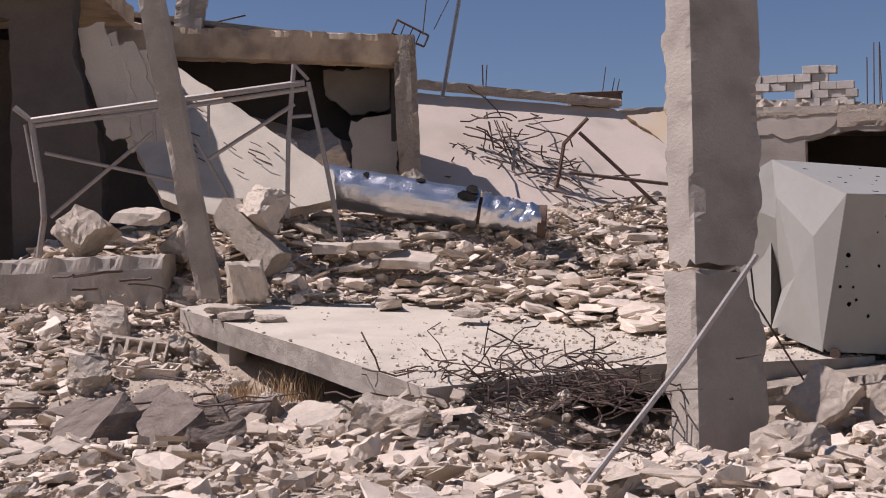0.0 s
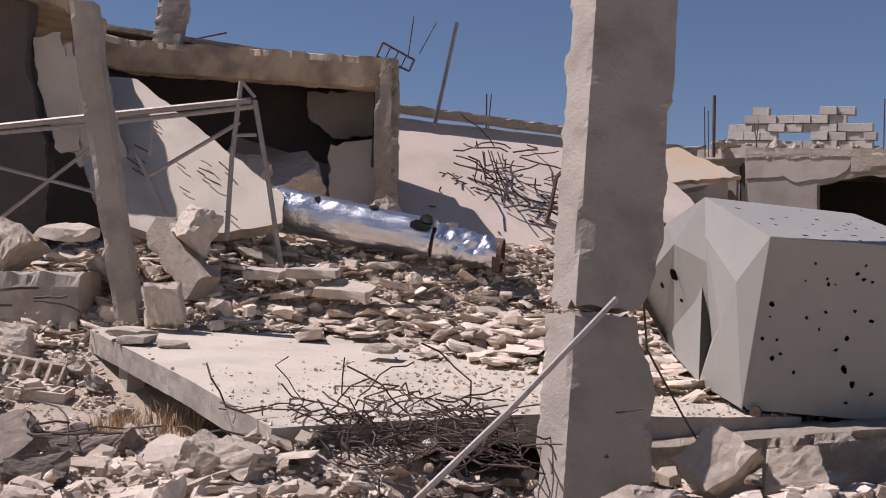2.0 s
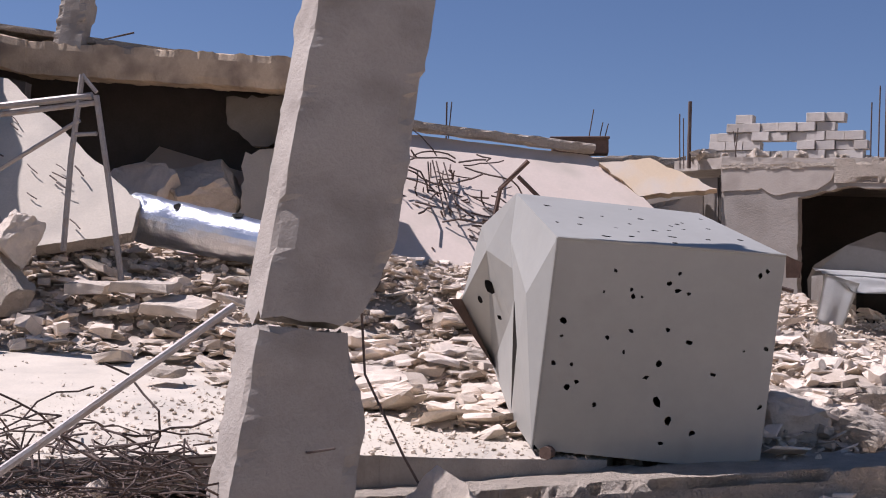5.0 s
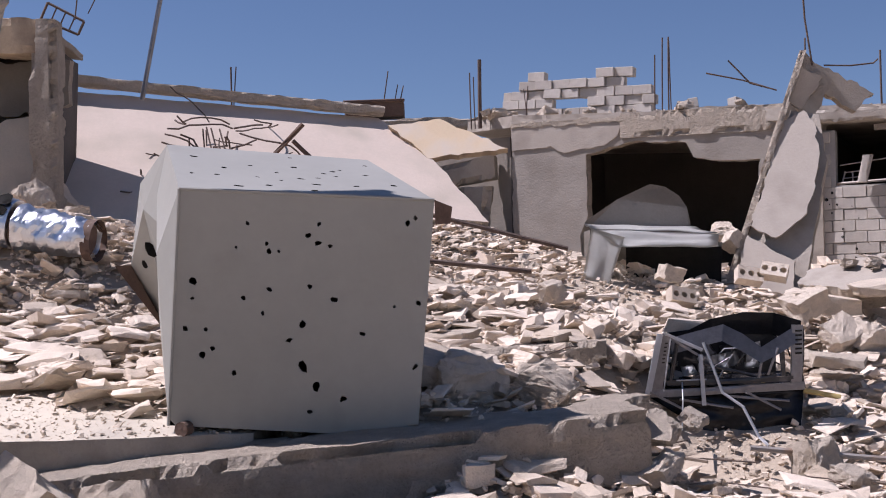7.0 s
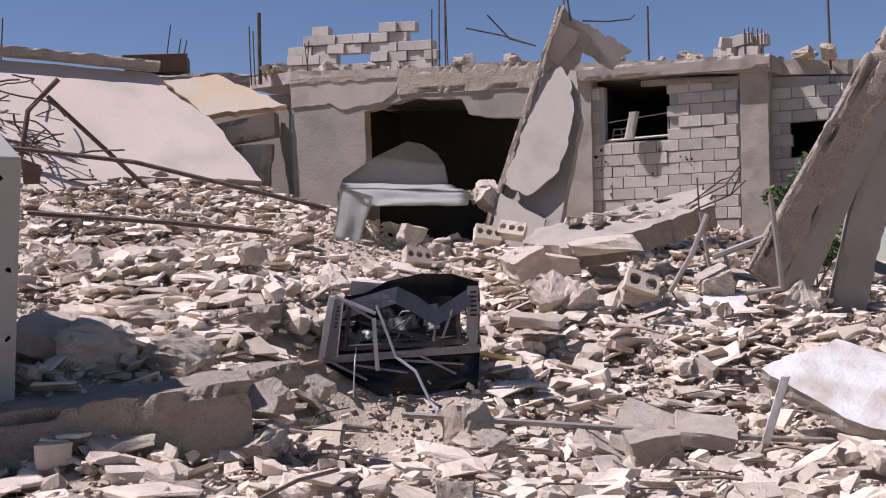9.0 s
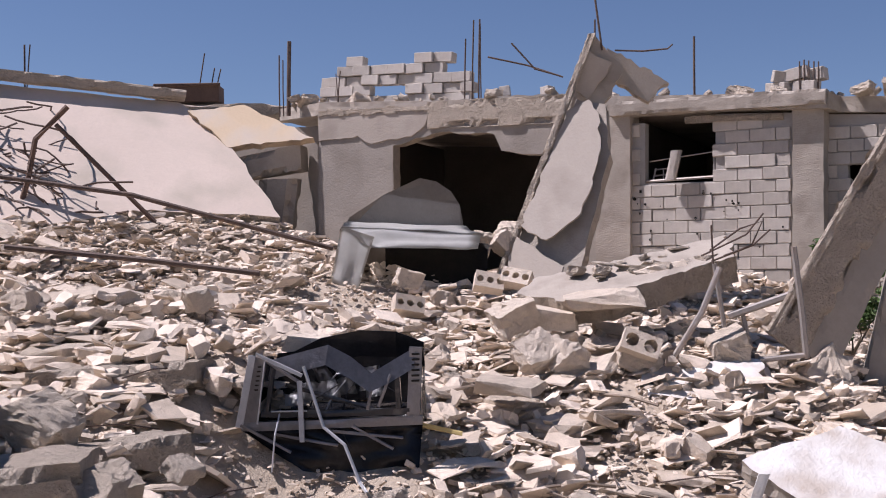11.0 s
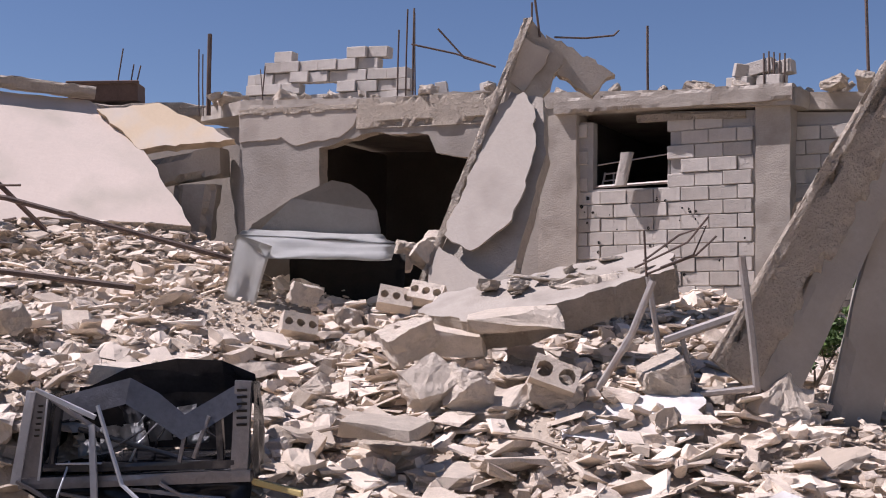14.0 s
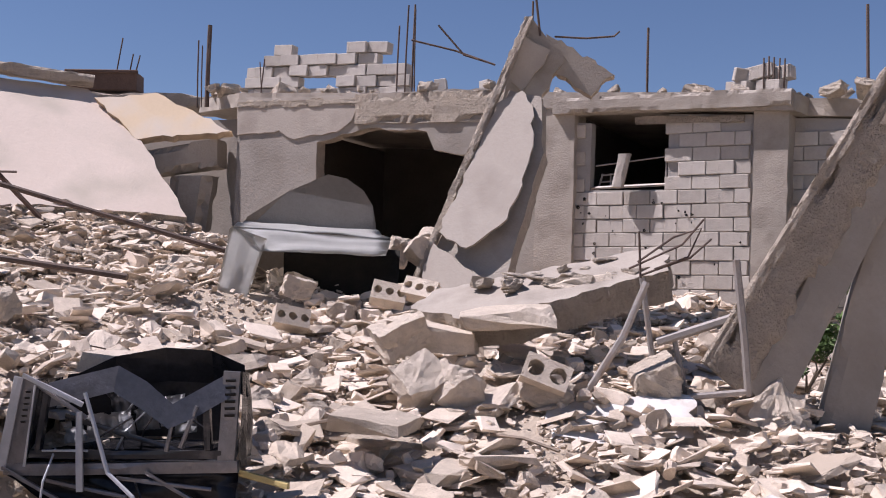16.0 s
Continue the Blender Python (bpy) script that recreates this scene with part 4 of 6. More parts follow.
# Dark patches on the jacket paint the shade inside its tears.
for f, a, s in ((0.28, 0.9, 0.07), (0.62, 1.2, 0.09), (0.95, 1.0, 0.12), (0.93, 0.5, 0.1)):
    way = (F1 - F0).normalized()
    u = way.cross(UP).normalized()
    d = -u * math.cos(a) * -1 + u.cross(way) * math.sin(a)
    bm = bmesh.new()
    centre = (F1 - F0) * f + d.normalized() * 0.335
    vs = [bm.verts.new(centre + (way * x + d.normalized().cross(way) * y)) for x, y in torn_loop(0, 0, s, 9)]
    bm.faces.new(vs)
    bmesh.ops.solidify(bm, geom=bm.faces[:], thickness=0.02)
    part("tear", bm, HOLE, cylinder, "near-black patch standing in for a tear")
settle(RUIN_SITE)

# ---- cut round tank before the house ----
round_tank = empty("round_tank", Matrix.Translation((-8.7, 8.5, 1.2)), "cut-open round steel tank lying on the rubble", "tank")
O = Vector((-8.7, 8.5, 1.2))
pts = [Vector(p) - O for p in ((-9.75, 8.85, 1.25), (-9.78, 8.8, 1.95), (-9.68, 8.78, 2.15), (-9.3, 8.98, 2.43), (-8.92, 9.16, 2.62), (-8.75, 9.26, 2.58), (-8.59, 9.34, 2.46), (-8.5, 9.39, 2.3), (-8.46, 9.4, 2.1), (-8.45, 9.4, 1.3))]
bm = bmesh.new()
bm.faces.new([bm.verts.new(p) for p in pts])
bmesh.ops.solidify(bm, geom=bm.faces[:], thickness=0.03)
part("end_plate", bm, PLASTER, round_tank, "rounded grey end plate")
C0, C1, C2, C3 = (Vector(p) - O for p in ((-9.23, 8.0, 2.02), (-7.84, 8.74, 1.93), (-8.46, 9.38, 2.05), (-9.72, 8.8, 2.1)))


def sheet(name, corners, mat, parent, label, bend=0.05, n=10, thick=0.008):
    a, b, c, d = corners
    bm = bmesh.new()
    nrm = (b - a).cross(d - a).normalized()
    g = [[bm.verts.new(a * (1 - x) * (1 - y) + b * x * (1 - y) + c * x * y + d * (1 - x) * y + nrm * bend * noise.noise(Vector((x * 3, y * 3, bend * 50)))) for x in (i / n for i in range(n + 1))] for y in (j / n for j in range(n + 1))]
    for j in range(n):
        for i in range(n):
            bm.faces.new((g[j][i], g[j][i + 1], g[j + 1][i + 1], g[j + 1][i]))
    for f in bm.faces:
        f.smooth = True
    bmesh.ops.solidify(bm, geom=bm.faces[:], thickness=thick)
    return part(name, bm, mat, parent, label)


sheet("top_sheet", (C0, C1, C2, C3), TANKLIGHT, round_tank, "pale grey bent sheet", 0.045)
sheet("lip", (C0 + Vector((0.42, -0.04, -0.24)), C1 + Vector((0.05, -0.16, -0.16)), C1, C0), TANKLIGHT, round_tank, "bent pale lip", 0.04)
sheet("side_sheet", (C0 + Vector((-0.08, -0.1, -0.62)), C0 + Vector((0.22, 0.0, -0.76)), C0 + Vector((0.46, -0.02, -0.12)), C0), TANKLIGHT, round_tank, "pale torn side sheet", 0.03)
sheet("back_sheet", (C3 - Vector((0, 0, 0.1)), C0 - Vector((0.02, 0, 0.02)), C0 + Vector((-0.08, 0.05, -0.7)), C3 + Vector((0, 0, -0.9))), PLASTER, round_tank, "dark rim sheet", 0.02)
# Near-black sheet added to stand in for the shade inside the tank.
sheet("inner_shade", (C0 + Vector((0.2, 0.6, -0.1)), C1 + Vector((-0.05, 0.25, -0.1)), C1 + Vector((-0.05, 0.2, -0.75)), C0 + Vector((0.2, 0.6, -0.75))), HOLE, round_tank, "near-black sheet for the shaded inside", 0.03)
settle(ROUND)

# ---- wrecked black appliance casing ----
A0 = Vector((-7.2, 3.66, 0.05))
appliance = empty("appliance_casing", Matrix.Translation(A0), "wrecked black appliance casing with bent frame and loose wires", "appliance")
a_tl, a_tr, a_br, a_bl = (Vector(p) - A0 for p in ((-7.04, 3.72, 0.92), (-5.99, 4.25, 1.0), (-5.97, 4.28, 0.47), (-7.2, 3.66, 0.4)))
into = Vector((-0.4, 0.8, 0.0)).normalized()


def bar(name, p, q, w, d, mat=BLACKMETAL, label="", seed=0):
    a = (q - p).cross(into).normalized()
    part(name, prism_bmesh(p, q, a, into, w, d, rows=6, chip=0.004, seed=seed, ends=0.0, cols=2), mat, appliance, label)


wide = a_br - a_bl


def case(w, h, d=0.0):
    """A point of the casing: share of the width, height and depth in metres."""
    return a_bl + wide * w + Vector((0.2 * (1 - w) * h, 0, h)) + into * d


def folded(name, points, depth, rise, mat, label, thick=0.008):
    """A bent sheet: a folded line of (width, height, depth) carried back."""
    bm = bmesh.new()
    rows = []
    for w, h, d in points:
        rows.append([bm.verts.new(case(w, h + rise * f, d + depth * f) + Vector((0, 0, 0.012 * noise.noise((w * 9, f * 4, 1))))) for f in (0, 0.35, 0.7, 1)])
    for p, q in zip(rows, rows[1:]):
        for k in range(3):
            bm.faces.new((p[k], q[k], q[k + 1], p[k + 1]))
    bmesh.ops.solidify(bm, geom=bm.faces[:], thickness=thick)
    return part(name, bm, mat, appliance, label)


bar("frame_rail", case(0, 0), case(1, 0), 0.07, 0.07, DARKSTEEL)
bar("frame_rail", case(0.1, 0.09), case(0.93, 0.07), 0.05, 0.05)
bar("frame_post", case(0.04, 0), case(0.04, 0.53), 0.11, 0.05, DARKSTEEL)
bar("frame_post", case(0.13, 0.1), case(0.13, 0.46), 0.035, 0.05)
bar("frame_post", case(0.95, 0), case(0.96, 0.55), 0.1, 0.05, DARKSTEEL)
bar("frame_post", case(0.87, 0.1), case(0.85, 0.4), 0.04, 0.05)
# Pale strips paint the frame's bright reflections; they are not separate trim.
bar("glint_strip", case(-0.01, 0, -0.04), case(0.0, 0.55, -0.04), 0.055, 0.015, GREYMETAL, "pale strip painting a glint on the frame")
bar("glint_strip", case(0.09, 0.02, -0.04), case(0.08, 0.5, -0.04), 0.012, 0.012, GREYMETAL, "pale strip painting a glint on the frame")
bar("cross_bar", case(0.3, 0.34, -0.06), case(0.36, -0.12, -0.1), 0.038, 0.02, GREYMETAL, "loose bright metal bar")
bar("cross_bar", case(0.02, 0.56, -0.05), case(0.31, 0.38, -0.05), 0.028, 0.02, GREYMETAL, "loose bright metal bar")
bar("cross_bar", case(0.08, 0.5, -0.02), case(0.33, 0.3, -0.03), 0.022, 0.02, DARKSTEEL, "bent dark bar")
bar("cross_bar", case(0.16, 0.115, -0.05), case(0.36, 0.11, -0.05), 0.012, 0.012, GREYMETAL, "pale strip painting a glint on the frame")
for w0, h0, w1, h1 in ((0.0, 0.02, 0.3, -0.2), (0.2, -0.06, 0.55, -0.16), (0.5, -0.05, 0.9, -0.12), (0.62, -0.02, 0.85, -0.2), (0.72, 0.3, 0.7, 0.1), (0.82, 0.36, 0.76, 0.12)):
    bar("cross_bar", case(w0, h0, -0.06), case(w1, h1, -0.06), 0.022, 0.02, DARKSTEEL, "bent dark bar")
bar("cross_bar", case(0.2, 0.3, 0.1), case(0.75, 0.08, 0.05), 0.03, 0.02, BLACKMETAL, "bent black bar")
folded("bent_panel", [(0.1, 0.5, 0.1), (0.26, 0.55, 0.06), (0.44, 0.6, 0.0), (0.58, 0.5, -0.02), (0.71, 0.38, -0.05), (0.82, 0.45, -0.02), (0.96, 0.55, 0.0)], -0.05, -0.15, DARKSTEEL, "buckled grey steel panel")
folded("top_panel", [(0.16, 0.52, 0.2), (0.36, 0.64, 0.22), (0.6, 0.68, 0.22), (0.82, 0.66, 0.2), (1.0, 0.58, 0.08)], 0.12, -0.2, BLACKMETAL, "buckled black top panel")
folded("back_panel", [(0.05, 0.1, 0.55), (0.3, 0.12, 0.58), (0.6, 0.1, 0.55), (0.88, 0.08, 0.5)], 0.02, 0.42, BLACKMETAL, "black back panel")
sheet("side_panel", (case(1.01, -0.02), case(0.98, 0.0, 0.45), case(0.97, 0.5, 0.45), case(1.01, 0.55)), BLACKMETAL, appliance, "black side panel", 0.03)
sheet("side_panel", (case(0, 0), case(0.02, 0, 0.5), case(0.06, 0.5, 0.5), case(0.02, 0.53)), BLACKMETAL, appliance, "black side panel", 0.03)
sheet("floor_panel", (case(0.02, 0.03, 0.04), case(0.98, 0.03, 0.04), case(0.95, 0.1, 0.58), case(0.06, 0.1, 0.58)), BLACKMETAL, appliance, "black floor panel", 0.03)
sheet("base_panel", (case(0, -0.03), case(1, -0.03), case(0.98, -0.38, 0.02), case(0.42, -0.4, -0.02)), BLACKMETAL, appliance, "dark base panel", 0.08)
for k in range(11):
    p = case(random.uniform(0.2, 0.8), random.uniform(0.1, 0.3), random.uniform(0.08, 0.4))
    q = Vector((random.uniform(-0.1, 0.1), random.uniform(-0.05, 0.05), random.uniform(0.06, 0.18)))
    sheet("shard", (p, p + Vector((0.13, 0.06, 0.02)), p + Vector((0.1, 0.05, 0.02)) + q, p + q), GREYMETAL if k % 3 else DARKSTEEL, appliance, "twisted sheet shard", 0.05, 4)
for k in range(6):
    # Near-black bars stand in for the shade in the vent slots.
    bar("vent_slot", case(0.94, 0.5 - 0.04 * k, -0.045), case(0.985, 0.5 - 0.04 * k, -0.045), 0.016, 0.012, HOLE)
    bar("vent_slot", case(0.045, 0.46 - 0.035 * k, -0.045), case(0.065, 0.46 - 0.035 * k, -0.045), 0.012, 0.012, HOLE)
for k in range(9):
    p = a_bl + (a_tr - a_bl) * random.uniform(0.1, 0.9) + into * random.uniform(0, 0.3)
    q = p + Vector((random.uniform(-0.3, 0.35), random.uniform(-0.2, 0.1), random.uniform(-0.45, -0.1)))
    bm = bmesh.new()
    tube(bm, [p, (p + q) / 2 + Vector((random.uniform(-0.1, 0.1), -0.05, random.uniform(-0.02, 0.1))), q], 0.007, 5)
    part("wire", bm, BLACKMETAL if k % 3 else GREYMETAL, appliance)
bm = bmesh.new()
tube(bm, [a_tl + Vector((0.3, 0.1, -0.05)), a_bl + Vector((0.62, 0.2, 0.02)), a_bl + Vector((0.8, 0.22, -0.1)), a_bl + Vector((0.95, 0.2, -0.36)), a_bl + Vector((1.05, 0.15, -0.42))], 0.014, 6)
part("bent_tube", bm, GREYMETAL, appliance, "bent thin metal tube")
settle(CASING)


# ---- pipes, rods and tangles ----
def rods(name, lines, r, mat, label, category, group="", sides=6, part_name="rod"):
    """A thing of several round bars, each a part."""
    base = Vector(lines[0][0])
    ob = empty(name, Matrix.Translation(base), label, category, group)
    for line in lines:
        bm = bmesh.new()
        rr = line[-1] if isinstance(line[-1], float) else r
        tube(bm, [Vector(p) - base for p in line if not isinstance(p, float)], rr, sides)
        part(part_name, bm, mat, ob)
    return ob


def rod(name, line, r, mat, label, category, group="", sides=7):
    bm = bmesh.new()
    tube(bm, line, r, sides)
    return tagged(link_mesh(name, bm, mat), label, category, group)


rods("pipe_frame", [[(-19.65, 0.02, 3.55), (-18.0, 1.0, 3.82), (-16.4, 1.97, 4.08), 0.045], [(-19.62, 0.05, 3.48), (-18.0, 1.03, 3.72), (-16.35, 2.0, 4.0), 0.035],
                    [(-16.35, 1.99, 4.08), (-16.15, 2.12, 3.0), (-15.88, 2.32, 1.3), 0.035], [(-16.52, 1.89, 4.33), (-16.6, 1.87, 3.3), (-16.61, 1.86, 2.2), 0.035],
                    [(-19.85, -0.1, 3.73), (-19.65, 0.02, 3.55), (-19.52, 0.1, 2.6), (-19.5, 0.12, 2.2), (-19.63, 0.06, 1.15), 0.045], [(-19.75, 0.0, 3.5), (-19.6, 0.06, 2.7), 0.025],
                    [(-19.48, 0.12, 3.1), (-17.94, 1.06, 2.72), 0.028], [(-19.42, 0.17, 2.21), (-18.2, 0.89, 3.39), 0.028], [(-17.57, 1.28, 3.0), (-16.52, 1.9, 3.78), 0.028],
                    [(-17.7, 1.19, 3.31), (-17.27, 1.47, 2.41), 0.028], [(-17.55, 1.3, 3.78), (-17.55, 1.3, 3.3), 0.022], [(-18.2, 0.9, 3.7), (-18.18, 0.92, 3.25), 0.022],
                    [(-16.6, 1.86, 3.6), (-16.3, 2.0, 3.62), 0.025], [(-16.52, 1.89, 4.33), (-16.35, 1.99, 4.12), 0.025]], 0.03, PIPE, "bent frame of dull steel pipes standing in the rubble", "pipe frame", part_name="pipe", sides=8)
settle(POST)
rod("steel_pole", [(-8.57, -3.05, 1.62), (-8.75, -4.0, 0.95), (-9.1, -5.3, 0.02)], 0.02, PIPE, "long thin steel pole propped against the column", "pole", sides=8)
settle(POLE)
rod("steel_post", [(-16.86, 8.58, 4.35), (-16.5, 8.76, 6.2)], 0.04, DARKSTEEL, "dark steel post leaning above the roof ridge", "post")
settle(EDGE)
rod("long_pipe", [(-6.17, 3.5, 0.08), (-5.2, 3.9, -0.03), (-3.57, 4.55, -0.22), (-2.6, 4.95, -0.3)], 0.025, PIPE, "long steel pipe lying across the rubble", "pipe")
settle(WHITE_END)
rod("long_pipe", [(-11.9, 5.65, 1.85), (-10.4, 6.25, 1.66), (-9.35, 6.67, 1.5)], 0.03, REBAR, "long rusty pipe lying on the rubble", "pipe")
rod("fallen_bar", [(-13.5, 6.7, 2.75), (-11.88, 7.54, 2.45), (-10.38, 8.33, 1.95), (-9.77, 8.65, 1.75)], 0.03, REBAR, "long dark steel bar lying against the pink slab", "bar")
settle(LYING)
rods("steel_bars", [[(-14.07, 5.97, 3.63), (-13.01, 6.62, 2.47), (-12.7, 6.8, 2.05), 0.03], [(-13.95, 6.03, 3.85), (-14.27, 5.84, 3.45), (-14.34, 5.81, 2.96), (-14.49, 5.73, 2.3), 0.035]], 0.03, RUST, "crossed rusty bars sticking out of the rubble", "steel bars")
settle(BARS)
rods("bent_pipes", [[(-4.02, 7.4, 1.78), (-3.96, 7.45, 1.2), (-3.93, 7.48, 0.8), 0.028], [(-3.93, 7.48, 0.83), (-4.3, 7.3, 0.78), 0.025], [(-4.61, 7.17, 1.6), (-4.75, 7.1, 1.2), (-5.02, 7.0, 0.72), 0.028],
                    [(-4.75, 7.44, 1.63), (-4.66, 7.52, 0.9), 0.022], [(-4.53, 7.58, 1.16), (-4.4, 7.62, 0.6), 0.02], [(-4.64, 7.5, 1.15), (-4.1, 7.7, 1.36), 0.035]], 0.02, PIPE, "bent pipes sticking out of the rubble", "pipes", part_name="pipe")
rods("rebar_ends", [[(-4.77, 7.41, 1.98), (-4.76, 7.44, 1.6)], [(-4.85, 7.6, 1.75), (-4.6, 7.7, 1.95), (-4.4, 7.75, 2.02), (-4.5, 7.75, 1.8), (-4.75, 7.7, 1.7)], [(-5.0, 7.8, 1.7), (-4.6, 7.9, 1.9), (-4.45, 7.95, 2.1)], [(-4.9, 7.8, 1.65), (-4.55, 7.95, 1.8), (-4.4, 8.0, 1.95)]],
     0.009, REBAR, "bent rebar ends of the tilted slab", "rebar")
settle(MID)


def starter_bars(u, z, lines, off=-0.15):
    rods("starter_bars", [[house(u + a, z, off), house(u + (a + b) / 2, (z + c) / 2, off + 0.01), house(u + b, c, off)] + [r] for a, b, c, r in lines], 0.008, REBAR, "rusty starter bars sticking up from the roof", "rebar", "starter bars", part_name="bar")


starter_bars(-0.9, 5.3, [(-0.12, -0.15, 6.5, 0.014), (-0.03, -0.06, 6.4, 0.012), (0.09, 0.09, 6.75, 0.04), (0.05, 0.06, 6.4, 0.012)])
starter_bars(3.17, 5.2, [(-0.15, -0.13, 6.4, 0.014), (0.0, 0.03, 6.72, 0.014), (0.13, 0.15, 6.72, 0.016), (0.18, 0.16, 6.64, 0.012)])
starter_bars(7.21, 4.9, [(0, 0, 6.0, 0.019)])
starter_bars(10.27, 4.6, [(0, -0.02, 6.05, 0.023)])
starter_bars(0.07, 5.3, [(0, 0.07, 6.15, 0.012), (0.07, -0.03, 6.1, 0.01)], -0.5)
settle()
rods("starter_bars", [[(-6.72, 9.62, 4.0), (-6.8, 9.6, 4.6), (-6.82, 9.58, 5.1), 0.012], [(-6.8, 9.6, 4.0), (-6.8, 9.6, 4.35), 0.01], [(-6.6, 9.7, 4.0), (-6.3, 9.8, 3.98), (-6.05, 9.9, 4.0), (-6.0, 9.92, 4.05), 0.01],
                      [(-7.1, 9.4, 3.7), (-7.5, 9.3, 3.85), (-7.9, 9.1, 3.95), 0.01], [(-7.15, 9.4, 3.72), (-7.4, 9.3, 3.8), (-7.65, 9.2, 4.1), 0.01]], 0.01, REBAR, "bent rebar at the top of the leaning panel", "rebar", "starter bars", part_name="bar")
settle(PANEL)
rods("starter_bars", [[(-2.72, 8.1, 3.6), (-2.7, 8.1, 4.4), 0.016], [(-2.95, 8.0, 3.2), (-3.05, 7.98, 3.3), (-2.85, 8.0, 3.45), 0.01]], 0.01, REBAR, "bent rebar at the top of the leaning wall", "rebar", "starter bars", part_name="bar")
settle(LEAN)
rods("starter_bars", [[(-15.75, 9.3, 4.1), (-15.74, 9.3, 4.85), 0.014], [(-15.72, 9.3, 4.1), (-15.66, 9.33, 4.85), 0.01]], 0.01, REBAR, "rusty starter bars behind the ridge", "rebar", "starter bars", part_name="bar")
rods("starter_bars", [[(-14.15, 11.3, 4.2), (-14.05, 11.35, 4.85), 0.01], [(-14.0, 11.4, 4.2), (-13.9, 11.4, 4.62), 0.01], [(-13.9, 11.4, 4.2), (-13.82, 11.45, 4.6), 0.01]], 0.01, REBAR, "thin rusty bars behind the roof box", "rebar", "starter bars", part_name="bar")
settle(ROOF)
rods("roof_wire", [[(-22.3, 6.5, 5.9), (-22.1, 6.6, 6.3), (-21.6, 6.85, 6.42), 0.018], [(-18.8, 8.9, 6.1), (-18.7, 8.9, 6.9), 0.012], [(-18.6, 9.0, 6.2), (-18.3, 9.1, 6.8), 0.01]], 0.012, REBAR, "bent rusty wires above the roof edge", "wire", part_name="wire")
settle(RUIN_SITE)
for k, (x, y, z, lean_x) in enumerate(((-15.6, 6.0, 3.35, 0.35), (-17.2, 6.6, 3.7, 0.2))):
    lines = []
    for j in range(5):
        a = Vector((x + random.uniform(-0.3, 0.3), y + random.uniform(-0.2, 0.2), z + 0.55))
        lines.append([a, a + Vector((0.15, -0.1, -0.4)) + Vector((random.uniform(-0.1, 0.1), 0, 0)), a + Vector((0.3 + lean_x, -0.35, -0.85 - random.uniform(0, 0.4)))])
    rods("hanging_wires", lines, 0.012, REBAR, "rusty wires hanging down the fallen roof", "wire", part_name="wire")
settle(BARS)

# A small bent railing on the roof corner.
rail = [Vector(p) for p in ((-19.3, 8.75, 6.42), (-18.75, 9.05, 6.1), (-18.83, 9.0, 5.88), (-19.4, 8.7, 6.15))]
rods("bent_railing", [[rail[0], rail[1], 0.022], [rail[1], rail[2], 0.022], [rail[2], rail[3], 0.022], [rail[3], rail[0], 0.022]] + [[rail[0].lerp(rail[1], f), rail[3].lerp(rail[2], f), 0.012] for f in (0.25, 0.5, 0.75)], 0.02, REBAR, "small bent metal railing on the roof corner", "railing", part_name="rail")
settle(RUIN_SITE)

# Rusty box on the roof behind the ridge.
roof_box = empty("roof_box", pose(-14.27, 11.25, 4.2, 0, 0, 28), "rusty metal box on the roof behind the ridge", "metal box")
bm = bmesh.new()
box(bm, (0.98, 0.5, 0.27), bevel=0.015)
part("body", bm, RUST, roof_box)
bm = bmesh.new()
box(bm, (1.02, 0.06, 0.05), Matrix.Translation((0, -0.25, 0.13)), 0.01)
part("rim", bm, RUST, roof_box)
prism_thing("flat_roof_piece", "flat grey roof slab under the rusty box", "slab", BROKEN, (-15.9, 10.6, 3.95), (-12.6, 11.9, 3.85), (0.4, -0.9, 0), (0, 0, 1), 1.2, 0.2, rows=20, chip=0.05, seed=81)
settle(ROOF)
# Window remains.
grille = empty("window_remains", FACADE @ Matrix.Translation((7.05, 3.64, -0.05)) @ Matrix.Scale(1.25, 4), "bent window frame remains in the window hole", "window frame")
for p, q, r in (((-0.5, 0.02, 0), (0.4, 0.04, 0), 0.02), ((-0.45, 0.28, 0), (0.4, 0.36, 0), 0.009), ((0.4, 0.0, 0), (0.4, 0.36, 0), 0.014), ((-0.45, 0.02, -0.1), (-0.4, 0.2, -0.1), 0.012), ((-0.42, 0.18, -0.1), (-0.12, 0.2, -0.1), 0.01), ((-0.42, 0.1, -0.1), (-0.12, 0.12, -0.1), 0.01), ((-0.3, 0.02, -0.1), (-0.3, 0.2, -0.1), 0.01), ((-0.2, 0.02, -0.1), (-0.2, 0.2, -0.1), 0.01)):
    bm = bmesh.new()
    tube(bm, [p, q], r)
    part("bar", bm, PIPE, grille)
bm = prism_bmesh((-0.12, 0.0, 0.18), (-0.03, 0.38, 0.18), (1, 0, 0), (0, 0, 1), 0.13, 0.1, rows=8, chip=0.01, seed=3)
part("hanging_block", bm, BLOCK, grille, "pale block fragment")
settle()
# Wooden planks.
for p, q, w in (((-15.7, 2.1, 1.42), (-14.7, 2.7, 1.4), 0.1), ((-15.65, 2.05, 1.35), (-14.75, 2.6, 1.34), 0.07), ((-16.1, 1.85, 1.85), (-15.5, 2.0, 1.75), 0.1), ((-6.6, 5.35, 0.85), (-5.9, 5.45, 0.76), 0.14)):
    prism_thing("plank", "weathered broken plank on the rubble" if w < 0.12 else "yellow board lying in the rubble", "plank", TIMBER if w < 0.12 else YELLOWWOOD, p, q, (0.5, -0.8, 0.1), (0, 0, 1), w, 0.035, rows=6, chip=0.006, seed=int(w * 90), group="planks")
settle(POST)


